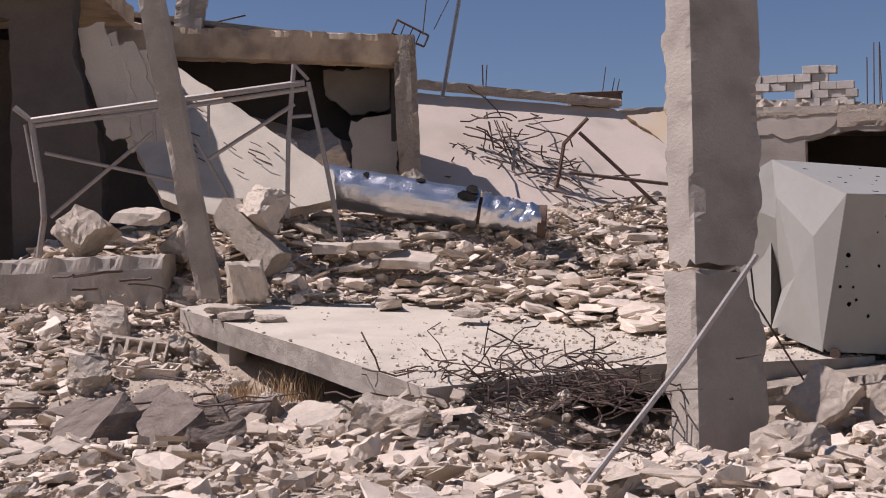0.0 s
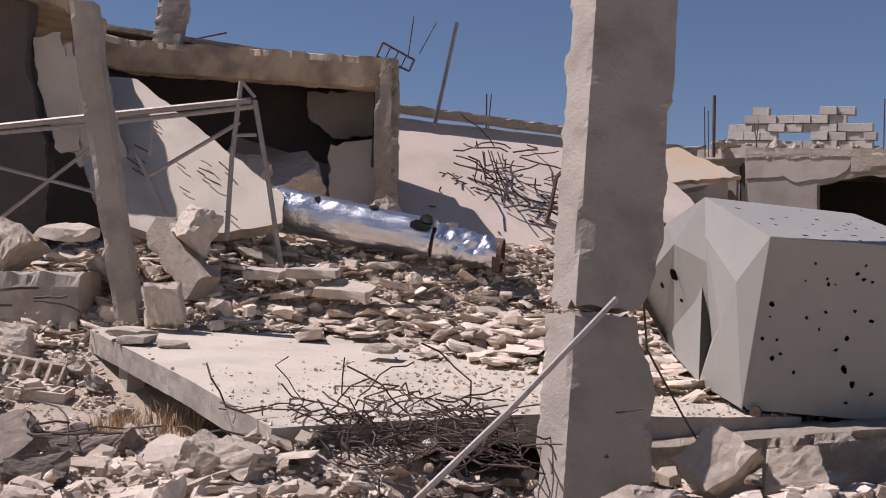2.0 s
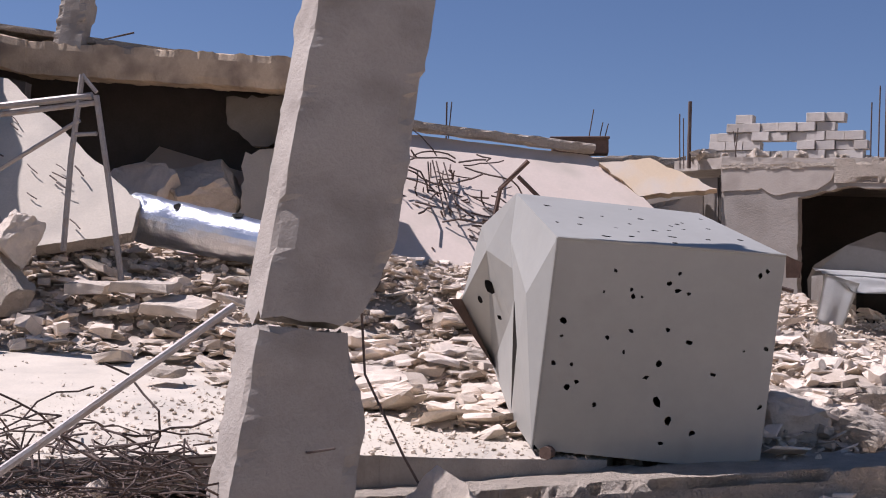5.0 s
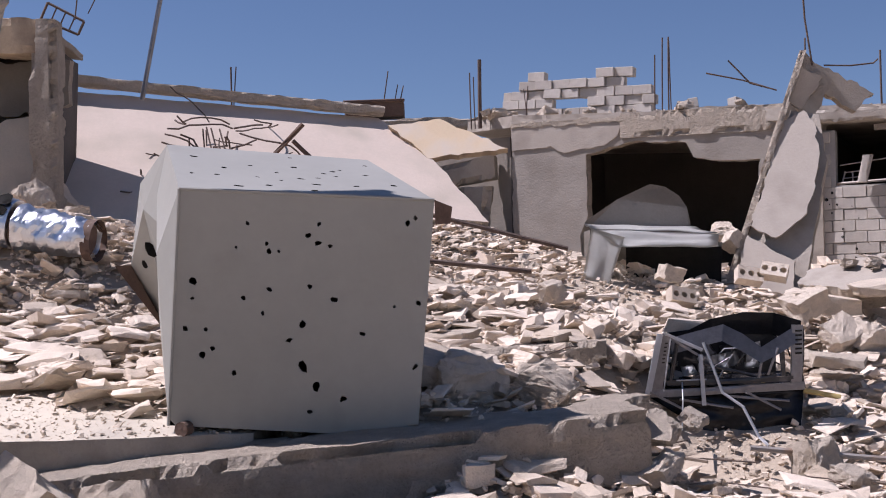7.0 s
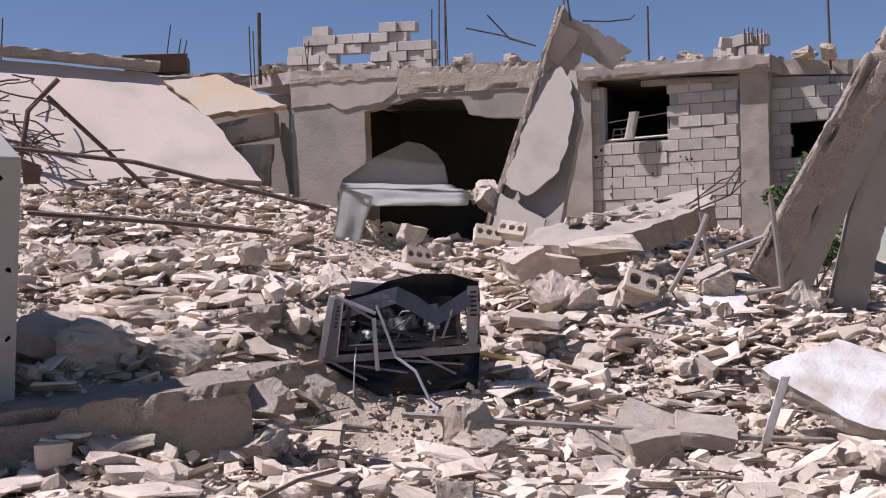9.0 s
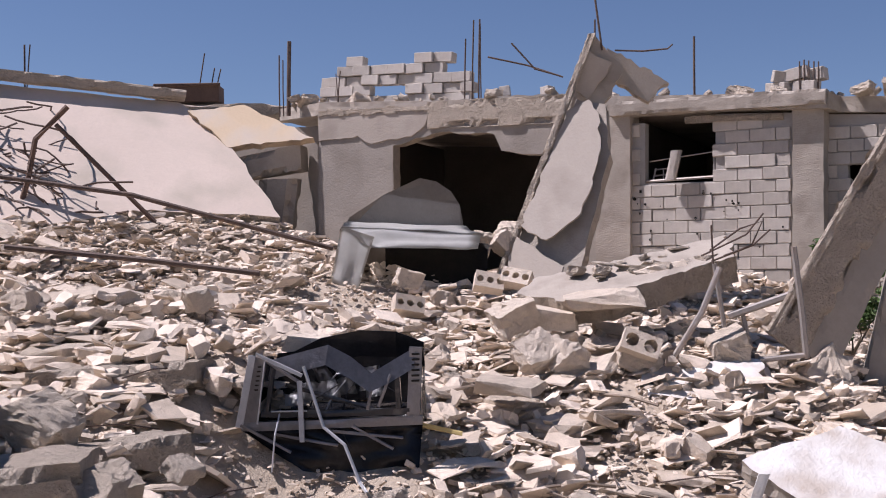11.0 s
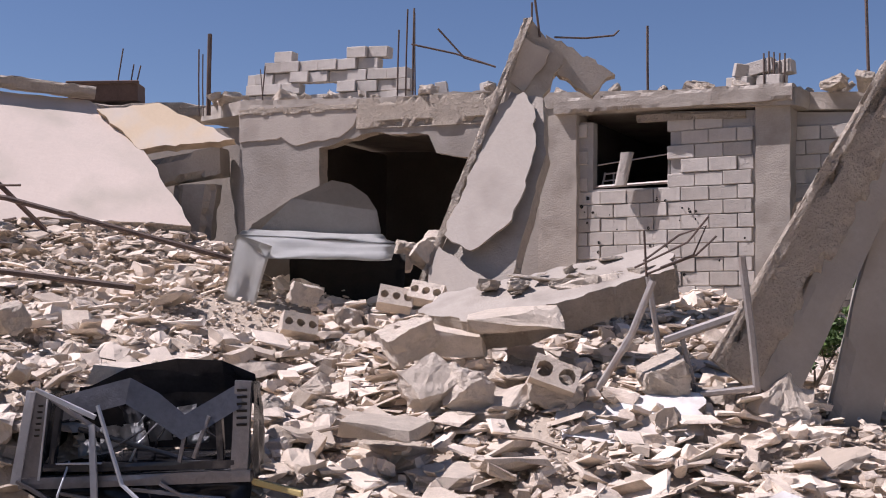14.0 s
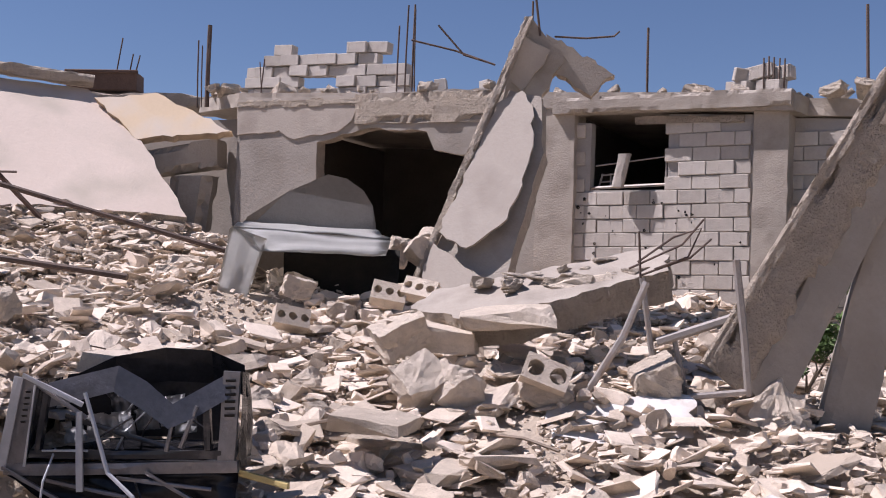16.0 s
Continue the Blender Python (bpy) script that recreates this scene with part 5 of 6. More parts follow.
# ---- rubble ----
EYES = np.array([(-5.9, -12.4), (-4.4, -9.7), (-3.2, -6.9), (-2.2, -5.0), (-0.7, -2.0), (-1.0, 0.3)])


def far_from_way(x, y):
    return np.sqrt(((EYES - (x, y)) ** 2).sum(1)).min()


FOOT = [(-17.01, -0.23), (-12.07, -1.99), (-12.43, -2.71), (-17.37, -0.96)]


def kept_free(x, y):
    """Where no larger rubble lies: round the casing and along the slab's clean edge."""
    return (x + 6.28) ** 2 + (y - 5.72) ** 2 < 0.7 or inside(x, y, FOOT) or ((x + 9.78) / 0.9) ** 2 + ((y - 11.19) / 0.6) ** 2 < 1


LUMPS = [arrays(chunk_data(k, flat=random.uniform(0.35, 0.75), detail=0, points=13)) for k in range(14)]
PLATES = [arrays(chunk_data(40 + k, flat=random.uniform(0.16, 0.32), detail=1, points=14, rough=0.13)) for k in range(12)]
TILED = [arrays(chunk_data(160 + k, flat=random.uniform(0.07, 0.14), detail=0, points=8)) for k in range(10)]
COARSE = [arrays(chunk_data(80 + k, flat=random.uniform(0.45, 0.95), detail=1, points=13, rough=0.16)) for k in range(12)]
CHIPS = [arrays(chunk_data(120 + k, flat=random.uniform(0.3, 0.8), detail=0, points=8)) for k in range(10)]


def strewn(count, lo, hi, flatness, pile, zone=None, lift=0.25, power=2.5):
    """Places for lumps: rows of place, sizes and turns."""
    rows = []
    while len(rows) < count:
        x, y = rng.uniform(-24, 1.5), rng.uniform(-8.5, 16.5)
        if far_from_way(x, y) < 2.4 or (y < -5 and x > -9.5) or x + y * 0.2 > 0.8 or (inside(x, y, SLAB) and height(x, y) < slab_z(x, y) - 0.05) or (y > 16.2 + (x + 14.36) * 0.035 and x > -14.6):
            continue
        if zone is not None and not zone(x, y):
            continue
        s = lo + (hi - lo) * rng.random() ** power
        if s > 0.1 and kept_free(x, y):
            continue
        if s > 0.05 and ((x + 15.5) / 1.0) ** 2 + ((y + 1.75) / 0.45) ** 2 < 1:
            continue
        z = height(x, y) + s * lift + rng.random() ** 2 * pile
        tip = flatness
        rows.append((x, y, z, s * rng.uniform(0.75, 1.3), s * rng.uniform(0.6, 1.0), s * rng.uniform(0.6, 1.0), rng.normal(0, tip), rng.normal(0, tip), rng.uniform(0, 6.28)))
    return rows


def heap(x, y):
    """Where the rubble lies thick."""
    if y < -1.8 and x < -10:
        return rng.random() < 0.3
    return height(x, y) > -0.35 + 0.6 * rng.random()


tagged(merged("rubble_gravel", CHIPS, strewn(60000, 0.02, 0.085, 0.45, 0.08), RUBBLE), "fine pale gravel and crushed concrete", "gravel", kind="stuff")
tagged(merged("rubble", LUMPS, strewn(24000, 0.045, 0.19, 0.35, 0.11, power=3.0), RUBBLE), "broken pale concrete lumps heaped over the ground", "rubble", kind="stuff")
tagged(merged("rubble_plates", PLATES, strewn(5600, 0.07, 0.46, 0.17, 0.15, heap, lift=0.14, power=3.4), RUBBLE), "broken pale slabs and stone tiles lying in heaps", "rubble", kind="stuff")
tagged(merged("rubble_tiles", TILED, strewn(12000, 0.08, 0.42, 0.24, 0.16, heap, lift=0.08, power=2.2), RUBBLE), "thin broken floor tiles lying flat in the heap", "rubble", kind="stuff")
tagged(merged("rubble_coarse", COARSE, strewn(3400, 0.08, 0.3, 0.3, 0.14, heap, power=2.6), RUBBLE), "rough lumps of broken concrete in the heap", "rubble", kind="stuff")
grit = []
while len(grit) < 9000:
    x, y = rng.uniform(-17.2, -7.8), rng.uniform(-2.9, 3.9)
    if inside(x, y, SLAB) and rng.random() < max(0.03, min(1.0, (x + 14.0) / 2.8 + 0.25 * noise.noise((x * 1.3, y * 1.3, 0)))) + (0.5 if y > 2.2 else 0):
        s = 0.007 + 0.05 * rng.random() ** 7
        grit.append((x, y, slab_z(x, y) + s * 0.2, s, s * 0.8, s * 0.7, rng.normal(0, 0.5), rng.normal(0, 0.5), rng.uniform(0, 6.28)))
back = []
while len(back) < 700:
    x, y = rng.uniform(-17.3, -8.9), rng.uniform(1.4, 3.9)
    if inside(x, y, SLAB) and rng.random() < (y - 1.2) / 1.75:
        s = 0.1 + 0.35 * rng.random() ** 2
        back.append((x, y, slab_z(x, y) + s * 0.12 + rng.random() * 0.27 * (y - 1.2) / 2, s * 1.2, s, s * 0.8, rng.normal(0, 0.2), rng.normal(0, 0.2), rng.uniform(0, 6.28)))
tagged(merged("slab_debris", PLATES, back, RUBBLE), "broken tiles and slab pieces heaped on the floor slab", "rubble", kind="stuff")
tagged(merged("slab_grit", CHIPS, grit, RUBBLE), "pale grit strewn over the fallen floor slab", "gravel", kind="stuff")


def mesh_of(seed, flat, detail, mat, points=14, rough=0.08):
    bm = chunk_data(seed, flat, detail, points, rough)
    me = bpy.data.meshes.new("rubble_chunk")
    bm.to_mesh(me)
    bm.free()
    me.materials.append(mat)
    return me


ROCKS = [mesh_of(200 + k, random.uniform(0.5, 0.95), 3, CHUNK, 12, 0.11) for k in range(12)]
FLATS = [mesh_of(230 + k, random.uniform(0.16, 0.26), 2, CHUNK, 12, 0.05) for k in range(10)]
DARKS = [mesh_of(260 + k, random.uniform(0.5, 0.8), 3, BASALT, 14, 0.07) for k in range(4)]


def rock(x, y, size, z=None, mesh=None, turn=None, label="rough lump of broken concrete in the rubble", tip=0.5, name="concrete_chunk", category="rubble chunk", group="large rubble chunks", sink=0.22):
    me = mesh or random.choice(ROCKS)
    size = size if isinstance(size, tuple) else (size,) * 3
    ob = new(name, me)
    z = height(x, y) + size[2] * sink if z is None else z
    a = turn if turn is not None else (random.gauss(0, tip), random.gauss(0, tip), random.uniform(0, 6.28))
    ob.matrix_world = Matrix.LocRotScale((x, y, z), Euler(a), size)
    return tagged(ob, label, category, group)


# Lumps that stand out.
for x, y, sx, sy, sz, lift in ((-14.25, -1.72, 0.30, 0.24, 0.26, 0.06), (-13.93, -1.95, 0.32, 0.26, 0.22, 0.05), (-13.45, -2.06, 0.3, 0.26, 0.3, 0.07), (-13.1, -2.3, 0.36, 0.3, 0.32, 0.08), (-12.6, -2.55, 0.34, 0.3, 0.3, 0.09),
                               (-11.95, -3.25, 0.46, 0.4, 0.4, 0.08), (-11.6, -3.2, 0.5, 0.42, 0.4, 0.1), (-14.7, -1.5, 0.26, 0.22, 0.2, 0.05), (-15.15, -1.3, 0.3, 0.24, 0.22, 0.06), (-16.1, -0.85, 0.34, 0.28, 0.26, 0.1), (-16.55, -0.75, 0.4, 0.32, 0.34, 0.12)):
    rock(x, y, (sx, sy, sz), height(x, y) + lift, label="rough lump of concrete at the foot of the fallen slab")
for x, y, s, rx, ry, rz in ((-13.25, -2.5, 0.62, 0.5, 0.1, -0.4), (-12.85, -2.85, 0.5, 0.35, -0.1, 0.1)):
    rock(x, y, s, height(x, y) + 0.12, random.choice(FLATS), (rx, ry, rz), "pale broken plate leaning at the foot of the fallen slab", name="slab_fragment", category="slab fragment", group="slab fragments")
rock(-16.42, 0.51, (0.55, 0.46, 1.04), 1.55, turn=(0.1, -0.12, 0.6), label="squat rough lump of concrete beside the leaning post")
for x, y, z, s in ((-8.82, 10.85, 1.96, 0.42), (-8.62, -0.5, 0.3, 0.6), (-8.46, -2.35, 0.1, 0.5), (-8.07, -0.14, 0.25, 0.50), (-5.12, 9.18, 1.11, 0.45), (-5.96, 8.60, 1.17, 0.44), (-5.72, 8.77, 1.12, 0.40), (-4.42, 9.76, 1.21, 0.45),
                   (-3.61, 10.23, 0.86, 0.57), (-6.48, 9.18, 1.49, 0.47), (-8.61, 6.77, 1.67, 0.29), (-16.97, 1.59, 2.58, 0.63), (-17.95, 1.00, 2.12, 0.62), (-19.17, 0.25, 2.31, 0.72), (-17.27, 1.73, 2.48, 0.52), (-15.65, 6.96, 2.15, 0.45),
                   (-15.34, 7.54, 2.27, 0.50), (-7.63, 3.23, 0.87, 0.66), (-7.06, 3.53, 0.83, 0.42), (-16.54, -2.27, 0.45, 0.50), (-12.09, -2.59, 0.12, 0.46), (-12.68, -2.93, -0.00, 0.39), (-17.56, -0.86, 0.93, 0.57), (-18.12, 0.17, 1.43, 0.62),
                   (-20.37, 7.76, 3.95, 1.30), (-21.25, 7.12, 3.76, 1.41), (-8.61, 13.02, 2.49, 0.39), (-9.30, 14.46, 2.70, 0.48), (-9.44, 13.87, 2.55, 0.40), (-18.84, 8.53, 3.46, 0.70), (-18.14, 7.56, 3.32, 0.60), (-5.26, 4.89, 0.18, 0.36), (-2.60, 10.73, 0.60, 0.58)):
    rock(x, y, s, z)
for x, y, z, s in ((-13.9, -3.7, 0.15, 0.8), (-14.65, -4.0, 0.12, 0.85), (-13.2, -3.95, 0.08, 0.55), (-14.89, -2.99, 0.18, 0.75), (-14.34, -2.75, 0.11, 0.74), (-13.79, -2.51, 0.10, 0.66), (-15.54, -3.34, 0.17, 0.62), (-16.40, -3.80, 0.10, 0.51)):
    rock(x, y, (s, s * 0.8, s * 0.7), z, random.choice(DARKS), label="dark grey basalt boulder lying in dry grass", name="basalt_boulder", category="boulder", group="basalt boulders")
for x, y, z, s, rx, ry, rz in ((-16.22, 2.27, 2.01, 0.62, 0.15, 0.05, 0.5), (-15.69, 2.66, 2.04, 0.72, 0.12, 0, 0.6), (-15.23, 2.84, 1.81, 0.76, 0.3, 0.1, 0.4), (-14.78, 3.22, 1.90, 0.50, 0.1, 0.2, 1), (-15.80, 2.39, 1.75, 0.52, 0.2, -0.1, 0.2), (-14.70, 3.35, 1.53, 0.65, 0.1, 0.05, 0.7),
                                (-5.62, 9.46, 1.68, 0.84, 0.12, -0.1, 0.45), (-5.37, 10.36, 1.99, 0.69, 0.1, -0.1, 0.5), (-7.88, 3.05, 1.03, 0.64, 0.35, 0.3, 0.6), (-5.76, 7.67, 0.91, 0.64, 0.1, 0.1, 0.4), (-6.82, 6.62, 1.26, 0.84, 0.05, 0.1, 0.5), (-15.75, -0.52, 1.13, 0.42, 0.1, 0, 0.4),
                                (-15.42, -0.30, 1.07, 0.42, 0.05, 0.05, 1), (-16.06, -0.36, 1.18, 0.53, 0.08, 0, 2), (-13.26, 0.96, 1.09, 0.36, 0.1, 0.1, 0.3), (-4.00, 5.50, 0.12, 0.52, 0.9, 0.3, 0.2), (-3.53, 5.70, 0.12, 0.57, 0.3, 0.2, 0.4), (-4.32, 5.30, 0.02, 0.42, 0.5, 0.4, 1),
                                (-6.43, 9.63, 1.54, 0.90, 0.15, 0.1, 0.4), (-18.38, 0.58, 2.51, 0.72, 0.2, 0.1, 0.5), (-13.69, 8.13, 2.19, 0.69, 0.1, 0, 0.6), (-10.59, 7.34, 1.70, 0.81, 0.1, 0.05, 0.2)):
    rock(x, y, s, z, random.choice(FLATS), (rx, ry, rz), "flat broken piece of stone or concrete slab", name="slab_fragment", category="slab fragment", group="slab fragments")
for k in range(26):
    p = MID @ (Vector((-6.7, 7.6, 1.54)) + Vector((1.7, 0.95, 0.32)) * random.uniform(0.08, 0.75) + Vector((1.03, -0.4, -0.2)) * random.uniform(0.05, 0.55))
    s = random.uniform(0.07, 0.2)
    rock(p.x, p.y, (s * 1.3, s, s * 0.7), p.z + s * 0.15, random.choice(FLATS + ROCKS), None, "small broken piece lying on the tilted slab", 0.2, "slab_fragment", "slab fragment", "slab fragments")
made = 0
while made < 200:
    x, y = random.uniform(-22, -1.5), random.uniform(-5.5, 14)
    if far_from_way(x, y) > 7.5 and not (x > -9 and y < 2) and not inside(x, y, SLAB) and not kept_free(x, y) and height(x, y) > random.uniform(-0.1, 0.6):
        flat = random.random() < 0.5
        if flat:
            rock(x, y, random.uniform(0.25, 0.6), None, random.choice(FLATS), None, "flat broken piece of stone or concrete slab", 0.22, "slab_fragment", "slab fragment", "slab fragments", 0.2)
        else:
            rock(x, y, random.uniform(0.18, 0.4))
        made += 1
# Upright pieces in the open ground.
rock(-3.72, 4.79, (0.42, 0.3, 0.4), 0.08, turn=(0.06, -0.1, 0.5), label="squared lump of concrete standing in the rubble")
rock(-4.25, 2.47, (0.27, 0.22, 0.42), 0.08, turn=(-0.05, 0.08, 0.4), label="squared lump of concrete standing in the rubble")
rock(-4.9, 4.55, (0.3, 0.28, 0.2), 0.1, turn=(0.3, 0.1, 0.9), label="pale broken block lying in fine rubble")
prism_thing("metal_strip", "pale bent metal strip standing in the rubble", "metal strip", WHITE, (-3.05, 5.54, 0.05), (-2.9, 5.62, 0.56), (0.9, 0.4, 0), (-0.4, 0.9, 0), 0.07, 0.02, rows=8, chip=0.005, seed=64)
for k in range(70):
    x, y = random.uniform(-8.5, -2.5), random.uniform(1.5, 9.0)
    a, long = random.uniform(0, 3.14), random.uniform(0.25, 0.9)
    z = height(x, y) + random.uniform(0.1, 0.17)
    way = Vector((math.cos(a), math.sin(a), random.uniform(-0.15, 0.15))) * long
    thin = random.random() < 0.6
    if kept_free(x, y) or (x + 7.9) ** 2 + (y - 1.6) ** 2 < 2.5:
        continue
    rod("loose_rod" if thin else "wood_splinter", [(x, y, z), Vector((x, y, z + 0.03)) + way * 0.5, Vector((x, y, z)) + way], 0.006 if thin else 0.014, REBAR if thin else TIMBER, "thin rusty rod lying on the rubble" if thin else "weathered splinter of wood on the rubble", "rod" if thin else "splinter", "loose rods" if thin else "wood splinters", 5)
settle()

for x, y in ((-16.12, -0.42), (-15.35, -0.72)):
    prism_thing("support_stub", "broken stub of block wall under the fallen slab", "wall stub", CONCRETE, (x, y, height(x, y) - 0.1), (x, y, slab_z(x, y) - 0.27), (0.9, -0.42, 0), (0.42, 0.9, 0), 0.34, 0.25, rows=6, chip=0.02, seed=int(-x * 10), group="support stubs")


# Broken lumps on and along the beam under the tank.
for k in range(18):
    f, side = random.uniform(0.02, 1.0), random.choice((-0.1, 0.12, 0.3, 0.42, 0.48))
    p = TANK @ (Vector((-10.1, -0.98, 0.1)).lerp(Vector((-6.35, 1.6, 0.4)), f) + Vector((0.55, -0.84, 0)) * side + Vector((0, 0, 0.24 if side < 0.35 else 0.06)))
    s = random.uniform(0.1, 0.26)
    rock(p.x, p.y, (s * 1.2, s, s * 0.8), p.z, label="small lump broken from the beam under the tank")


# ---- hollow blocks ----
def hollow_block(m, cells=3, size=(0.4, 0.2, 0.19), label="broken hollow concrete block lying in the rubble", rounds=False):
    """A block with open cells that go through it."""
    bm = bmesh.new()
    lx, ly, lz = size
    outer = [(-lx / 2, -ly / 2), (lx / 2, -ly / 2), (lx / 2, ly / 2), (-lx / 2, ly / 2)]
    loops = [outer]
    for k in range(cells):
        cx = -lx / 2 + lx * (k + 0.5) / cells
        if rounds:
            r = min(lx / cells, ly) * 0.36
            loops.append([(cx + r * math.cos(a), r * math.sin(a)) for a in (2 * math.pi * j / 10 for j in range(10))])
        else:
            hx, hy = lx / cells / 2 - 0.018, ly / 2 - 0.03
            loops.append([(cx - hx, -hy), (cx + hx, -hy), (cx + hx, hy), (cx - hx, hy)])
    edges, rings = [], []
    for loop in loops:
        vs = [bm.verts.new((x + random.uniform(-0.004, 0.004), y + random.uniform(-0.004, 0.004), lz / 2)) for x, y in loop]
        edges += [bm.edges.new((p, q)) for p, q in zip(vs, vs[1:] + vs[:1])]
        rings.append(vs)
    bmesh.ops.triangle_fill(bm, edges=edges, use_beauty=True)
    top = bm.faces[:]
    low = {v: bm.verts.new((v.co.x, v.co.y, -lz / 2)) for v in bm.verts[:]}
    for f in top:
        bm.faces.new([low[v] for v in reversed(f.verts)])
    for vs in rings:
        for p, q in zip(vs, vs[1:] + vs[:1]):
            bm.faces.new((p, q, low[q], low[p]))
    bmesh.ops.recalc_face_normals(bm, faces=bm.faces)
    ob = link_mesh("hollow_block", bm, CHUNK)
    ob.matrix_world = m
    return tagged(ob, label, "hollow block", "hollow blocks")


hollow_block(Matrix.Translation((-16.2, -1.45, 0.55)) @ pose(0, 0, 0, 55, 8, 35), 5, (0.75, 0.3, 0.2))
hollow_block(Matrix.Translation((-15.8, -1.6, 0.36)) @ pose(0, 0, 0, 10, 4, 30), 4, (0.65, 0.3, 0.18))
settle(POST)
hollow_block(Matrix.Translation((-5.15, 6.65, 0.92)) @ pose(0, 0, 0, 70, 20, 25), 2, (0.34, 0.19, 0.17), rounds=True)
settle(MID)
for x, y, z, rz, t in ((-7.05, 7.5, 1.42, 35, 62), (-6.8, 7.62, 1.46, 12, 58), (-7.62, 6.9, 1.2, 48, 66)):
    hollow_block(Matrix.Translation((x, y, z)) @ pose(0, 0, 0, t, 10, rz), 3, (0.3, 0.17, 0.15), rounds=True)
settle(ROUND)


settle()

# ---- rebar tangles ----
def tangle(name, centre, spread, count, r, label, flat=0.4, curve=0.35, along=None):
    base = Vector(centre)
    ob = empty(name, Matrix.Translation(base), label, "rebar tangle")
    for k in range(count):
        p = Vector([random.gauss(0, s) for s in spread])
        way = Vector((random.gauss(0, 1), random.gauss(0, 1), random.gauss(0, flat)))
        if along is not None:
            way = way * 0.55 + Vector(along) * random.choice((-1, 1))
        way.normalize()
        pts, step = [], random.uniform(0.08, 0.2)
        for _ in range(random.randint(4, 8)):
            pts.append(p.copy())
            way = (way + Vector((random.gauss(0, curve), random.gauss(0, curve), random.gauss(0, curve * 0.7))))
            way.z *= 0.45 + flat * 0.5
            way.normalize()
            p = p + way * step
        bm = bmesh.new()
        tube(bm, pts, r * random.uniform(0.7, 1.2), 5)
        part("rebar", bm, REBAR, ob)
    return ob


tangle("rebar_tangle", (-11.2, -2.15, 0.5), (0.5, 0.2, 0.12), 110, 0.0075, "tangle of bent rusty rebar at the slab's broken edge", 0.45, 0.55, along=(0.7, 0.45, 0))
tangle("rebar_tangle", (-10.5, -1.55, 0.5), (0.42, 0.2, 0.11), 100, 0.0075, "tangle of bent rusty rebar at the slab's broken edge", 0.45, 0.55, along=(0.7, 0.45, 0))
settle(POST)
tangle("rebar_tangle", (-15.45, 6.0, 3.2), (0.42, 0.3, 0.32), 130, 0.013, "tangle of bent rusty rebar hanging on the fallen roof", 0.7, 0.3, along=(0.7, 0.3, -0.3))
tangle("rebar_tangle", (-14.6, 6.1, 2.75), (0.5, 0.3, 0.15), 60, 0.013, "tangle of rusty rebar and wires below the fallen roof", 0.5, 0.25, along=(0.7, 0.3, -0.3))
settle(BARS)
tangle("rebar_tangle", (-18.0, -0.6, 1.25), (0.9, 0.4, 0.15), 24, 0.016, "loose bent rebar lying before the doorway", 0.3, 0.2, along=(0.8, 0.5, 0.1))
tangle("rebar_tangle", (-13.6, -3.4, 0.3), (1.0, 0.4, 0.08), 14, 0.01, "loose wires lying over the rubble", 0.2, 0.2, along=(0.8, 0.3, 0.1))
settle(POST)

# ---- roof clutter ----
for k in range(60):
    u = random.choice((random.uniform(-1.0, 5.6), random.uniform(-1.0, 5.6), random.uniform(6.6, 10.4)))
    p = house(u, 5.52 - 0.0655 * u + random.uniform(0, 0.05), -random.uniform(0.05, 0.9))
    s = 0.09 + 0.26 * random.random() ** 2.2
    rock(p.x, p.y, (s * 1.3, s, s * 0.8), p.z, label="loose lump of concrete on the roof edge", group="roof rubble")
for u, z, off in ((8.5, 5.07, -0.4), (8.95, 5.05, -0.33), (8.8, 5.27, -0.37), (8.6, 5.24, -0.4), (3.7, 5.42, -0.4), (4.5, 5.36, -0.45), (9.05, 5.24, -0.4)):
    ob = new("loose_block", BLOCKS[0.39 if u > 6 else 0.19])
    ob.matrix_world = FACADE @ Matrix.Translation((u, z, off)) @ pose(0, 0, 0, random.uniform(-8, 8), random.uniform(-30, 30), random.uniform(-12, 12))
    tagged(ob, "loose concrete block lying on the flat roof", "block", "loose blocks")
starter_bars(8.98, 4.9, [(-0.12, -0.12, 5.45, 0.012), (-0.05, -0.05, 5.47, 0.012), (0.02, 0.02, 5.45, 0.012), (0.09, 0.1, 5.43, 0.012), (0.16, 0.17, 5.42, 0.012)], -0.25)


settle()

# ---- plants ----
def blades(name, places, mat, label, category, height_range=(0.12, 0.4), per=10, width=0.006):
    vs, fs = [], []
    for x, y in places:
        z = height(x, y)
        for _ in range(per):
            a, h = rng.uniform(0, 6.28), rng.uniform(*height_range)
            bx, by = x + rng.normal(0, 0.06), y + rng.normal(0, 0.06)
            lx, ly = rng.normal(0, 0.3) * h, rng.normal(0, 0.3) * h
            n = len(vs)
            dx, dy = math.cos(a) * width, math.sin(a) * width
            vs += [(bx - dx, by - dy, z - 0.03), (bx + dx, by + dy, z - 0.03), (bx + lx * 0.4 + dx * 0.7, by + ly * 0.4 + dy * 0.7, z + h * 0.6), (bx + lx * 0.4 - dx * 0.7, by + ly * 0.4 - dy * 0.7, z + h * 0.6), (bx + lx, by + ly, z + h)]
            fs += [(n, n + 1, n + 2, n + 3), (n + 3, n + 2, n + 4)]
    me = bpy.data.meshes.new(name)
    me.from_pydata(vs, [], fs)
    me.materials.append(mat)
    return tagged(new(name, me), label, category, kind="stuff")


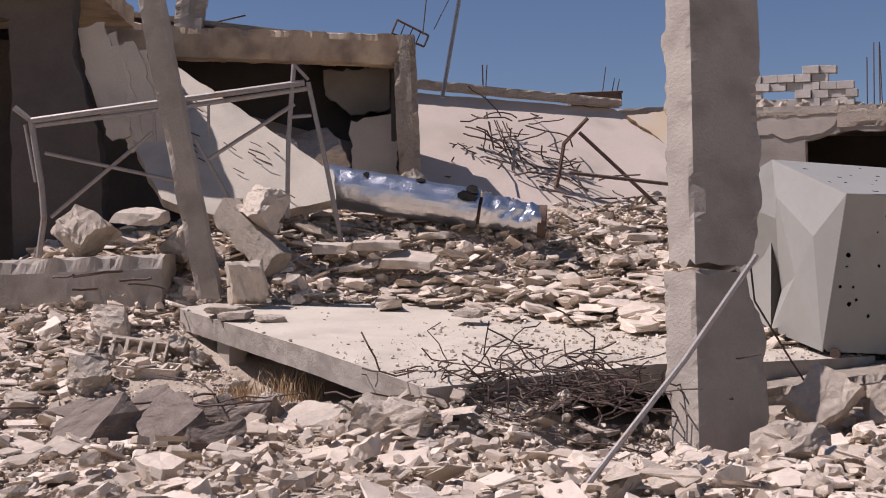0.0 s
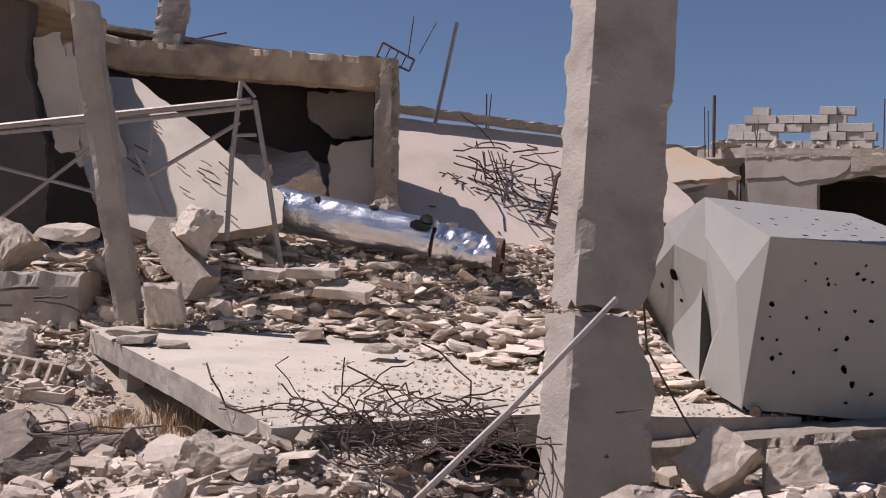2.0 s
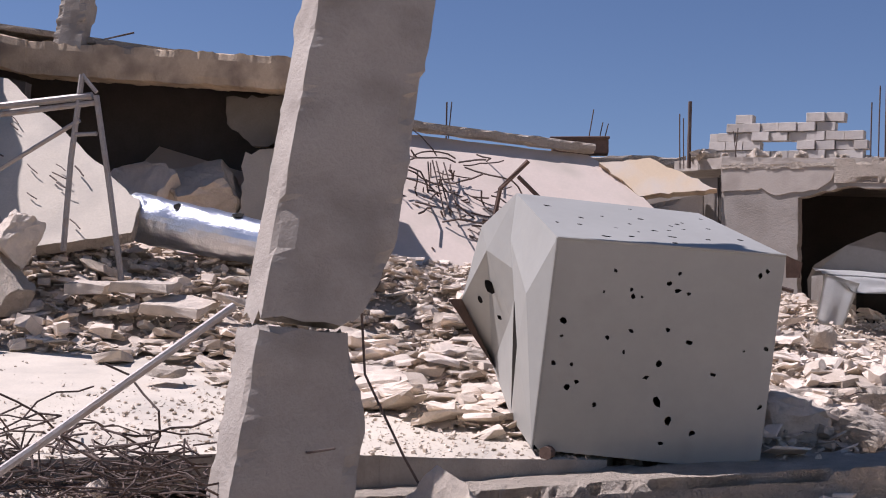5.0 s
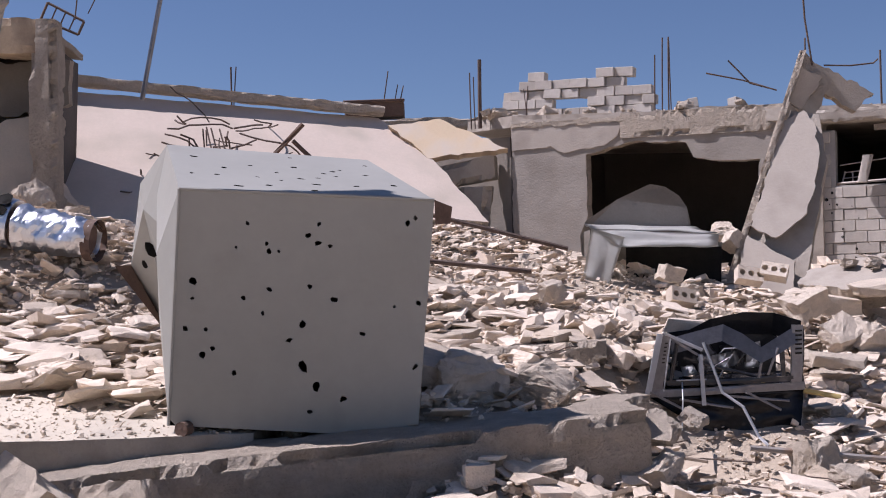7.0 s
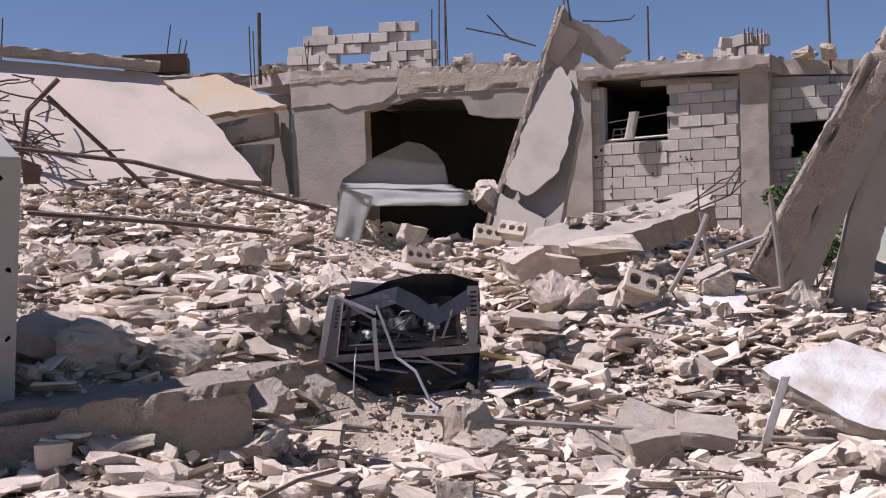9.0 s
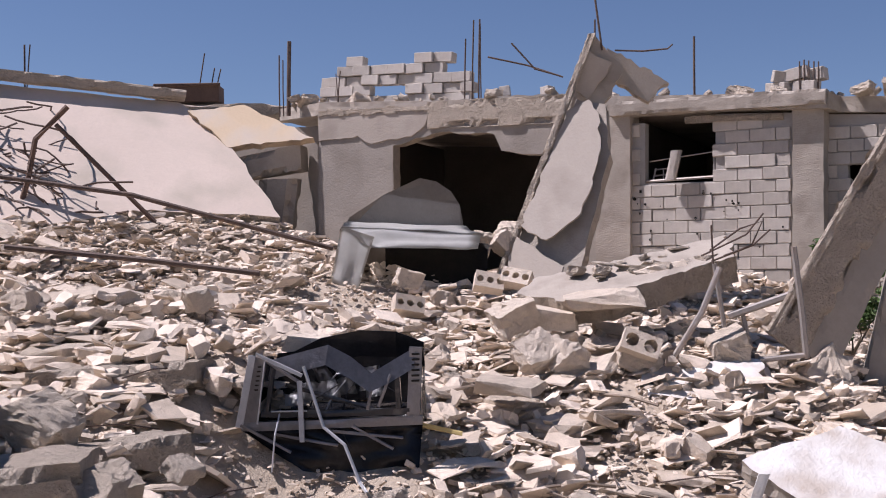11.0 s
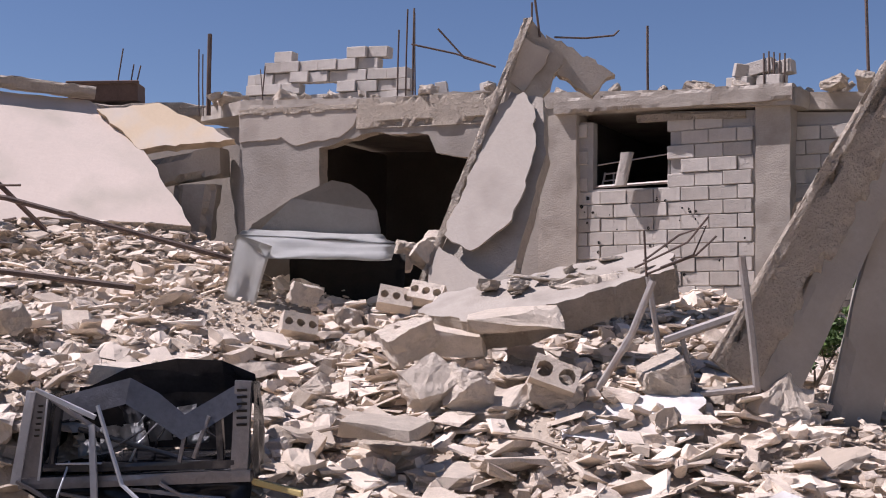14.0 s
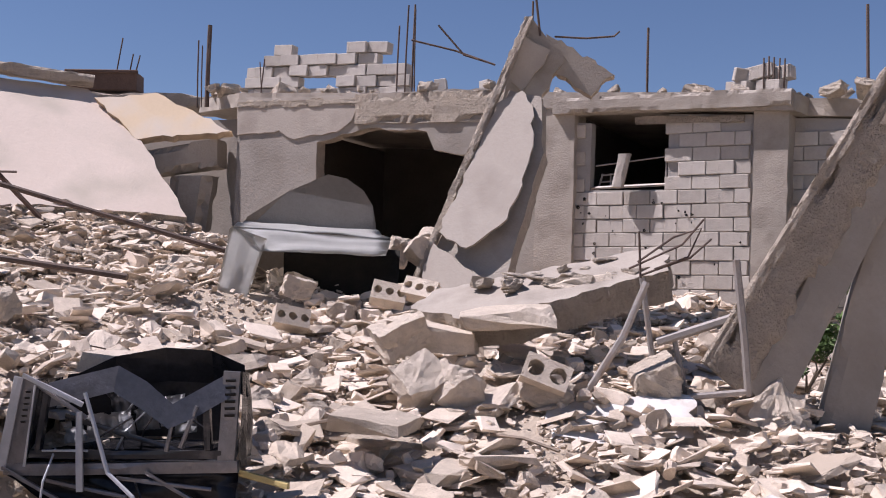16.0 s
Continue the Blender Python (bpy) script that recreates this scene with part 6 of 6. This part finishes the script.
spots = []
for cx, cy, sx, sy, n in ((-15.75, -1.65, 0.42, 0.3, 420), (-14.9, -1.72, 0.5, 0.18, 260), (-15.3, -2.1, 0.83, 0.28, 200), (-11.2, -3.25, 0.4, 0.2, 90), (-16.5, -4.5, 1.32, 0.55, 130), (-13.3, -4.0, 0.99, 0.44, 110), (-18.0, -3.6, 0.77, 0.55, 80), (-11.9, -2.8, 0.55, 0.33, 60), (-7.6, -0.7, 0.44, 0.33, 30), (-4.4, 7.3, 0.33, 0.22, 8), (-5.0, 4.0, 0.44, 0.22, 14)):
    spots += list(zip(rng.normal(cx, sx, n), rng.normal(cy, sy, n)))
blades("dry_grass", spots, DRYGRASS, "dry yellow grass between the stones", "grass", (0.08, 0.3), 11, 0.006)


def leaves(bm, centre, spread, count, size):
    for _ in range(count):
        d = Vector((random.gauss(0, 1), random.gauss(0, 1), random.gauss(0, 1)))
        d = d.normalized() * random.random() ** 0.4
        c = Vector(centre) + Vector((d.x * spread[0], d.y * spread[1], d.z * spread[2]))
        u = Vector((random.gauss(0, 1), random.gauss(0, 1), random.gauss(0, 0.6))).normalized()
        v = u.orthogonal().normalized()
        v.rotate(Matrix.Rotation(random.uniform(0, 6.28), 3, u))
        s = size * random.uniform(0.6, 1.3)
        bm.faces.new([bm.verts.new(c + p) for p in (-u * s, v * s * 0.4, u * s, -v * s * 0.4)])


def plant(name, base, clumps, trunk, label, category, count, size):
    base = Vector(base)
    ob = empty(name, Matrix.Translation(base), label, category)
    for k, (c, s) in enumerate(clumps):
        bm = bmesh.new()
        tube(bm, [(0, 0, 0), Vector(c) * 0.5 + Vector((0.05, 0.03, 0)), Vector(c)], trunk, 6, trunk * 0.25)
        part("stem", bm, TWIG, ob)
    bm = bmesh.new()
    for c, s in clumps:
        for _ in range(6):
            q = Vector(c) + Vector([random.gauss(0, 0.45) * e for e in s])
            leaves(bm, q, [e * 0.45 for e in s], count // (len(clumps) * 6), size)
    part("crown", bm, LEAF, ob)
    return ob


plant("tree", (-3.0, 11.6, 0.5), [((0.3, 0.2, 2.0), (0.5, 0.5, 0.5)), ((-0.1, -0.1, 1.3), (0.45, 0.45, 0.5)), ((0.7, 0.1, 1.2), (0.6, 0.5, 0.6)), ((0.2, 0.0, 0.6), (0.6, 0.5, 0.4)), ((1.2, 0.5, 1.8), (0.7, 0.6, 0.7)), ((1.6, 0.3, 0.9), (0.7, 0.6, 0.7))], 0.05, "dense green tree behind the leaning walls", "tree", 9000, 0.05)
settle(PANEL)
plant("bush", (-3.68, 8.15, 0.8), [((0.05, -0.05, 0.35), (0.22, 0.2, 0.16)), ((-0.12, 0.0, 0.25), (0.18, 0.15, 0.14)), ((0.15, 0.1, 0.5), (0.15, 0.15, 0.12))], 0.012, "small bright green bush growing out of the rubble", "bush", 1500, 0.03)
settle(LEAN)
plant("bush", (-4.3, 10.6, 1.2), [((0.0, 0.0, 0.5), (0.35, 0.3, 0.3)), ((0.4, 0.1, 0.8), (0.38, 0.3, 0.35)), ((0.75, 0.0, 0.35), (0.35, 0.3, 0.35)), ((0.85, 0.0, 1.0), (0.3, 0.3, 0.3))], 0.02, "green bush beside the house wall", "bush", 4200, 0.04)
settle(PANEL)
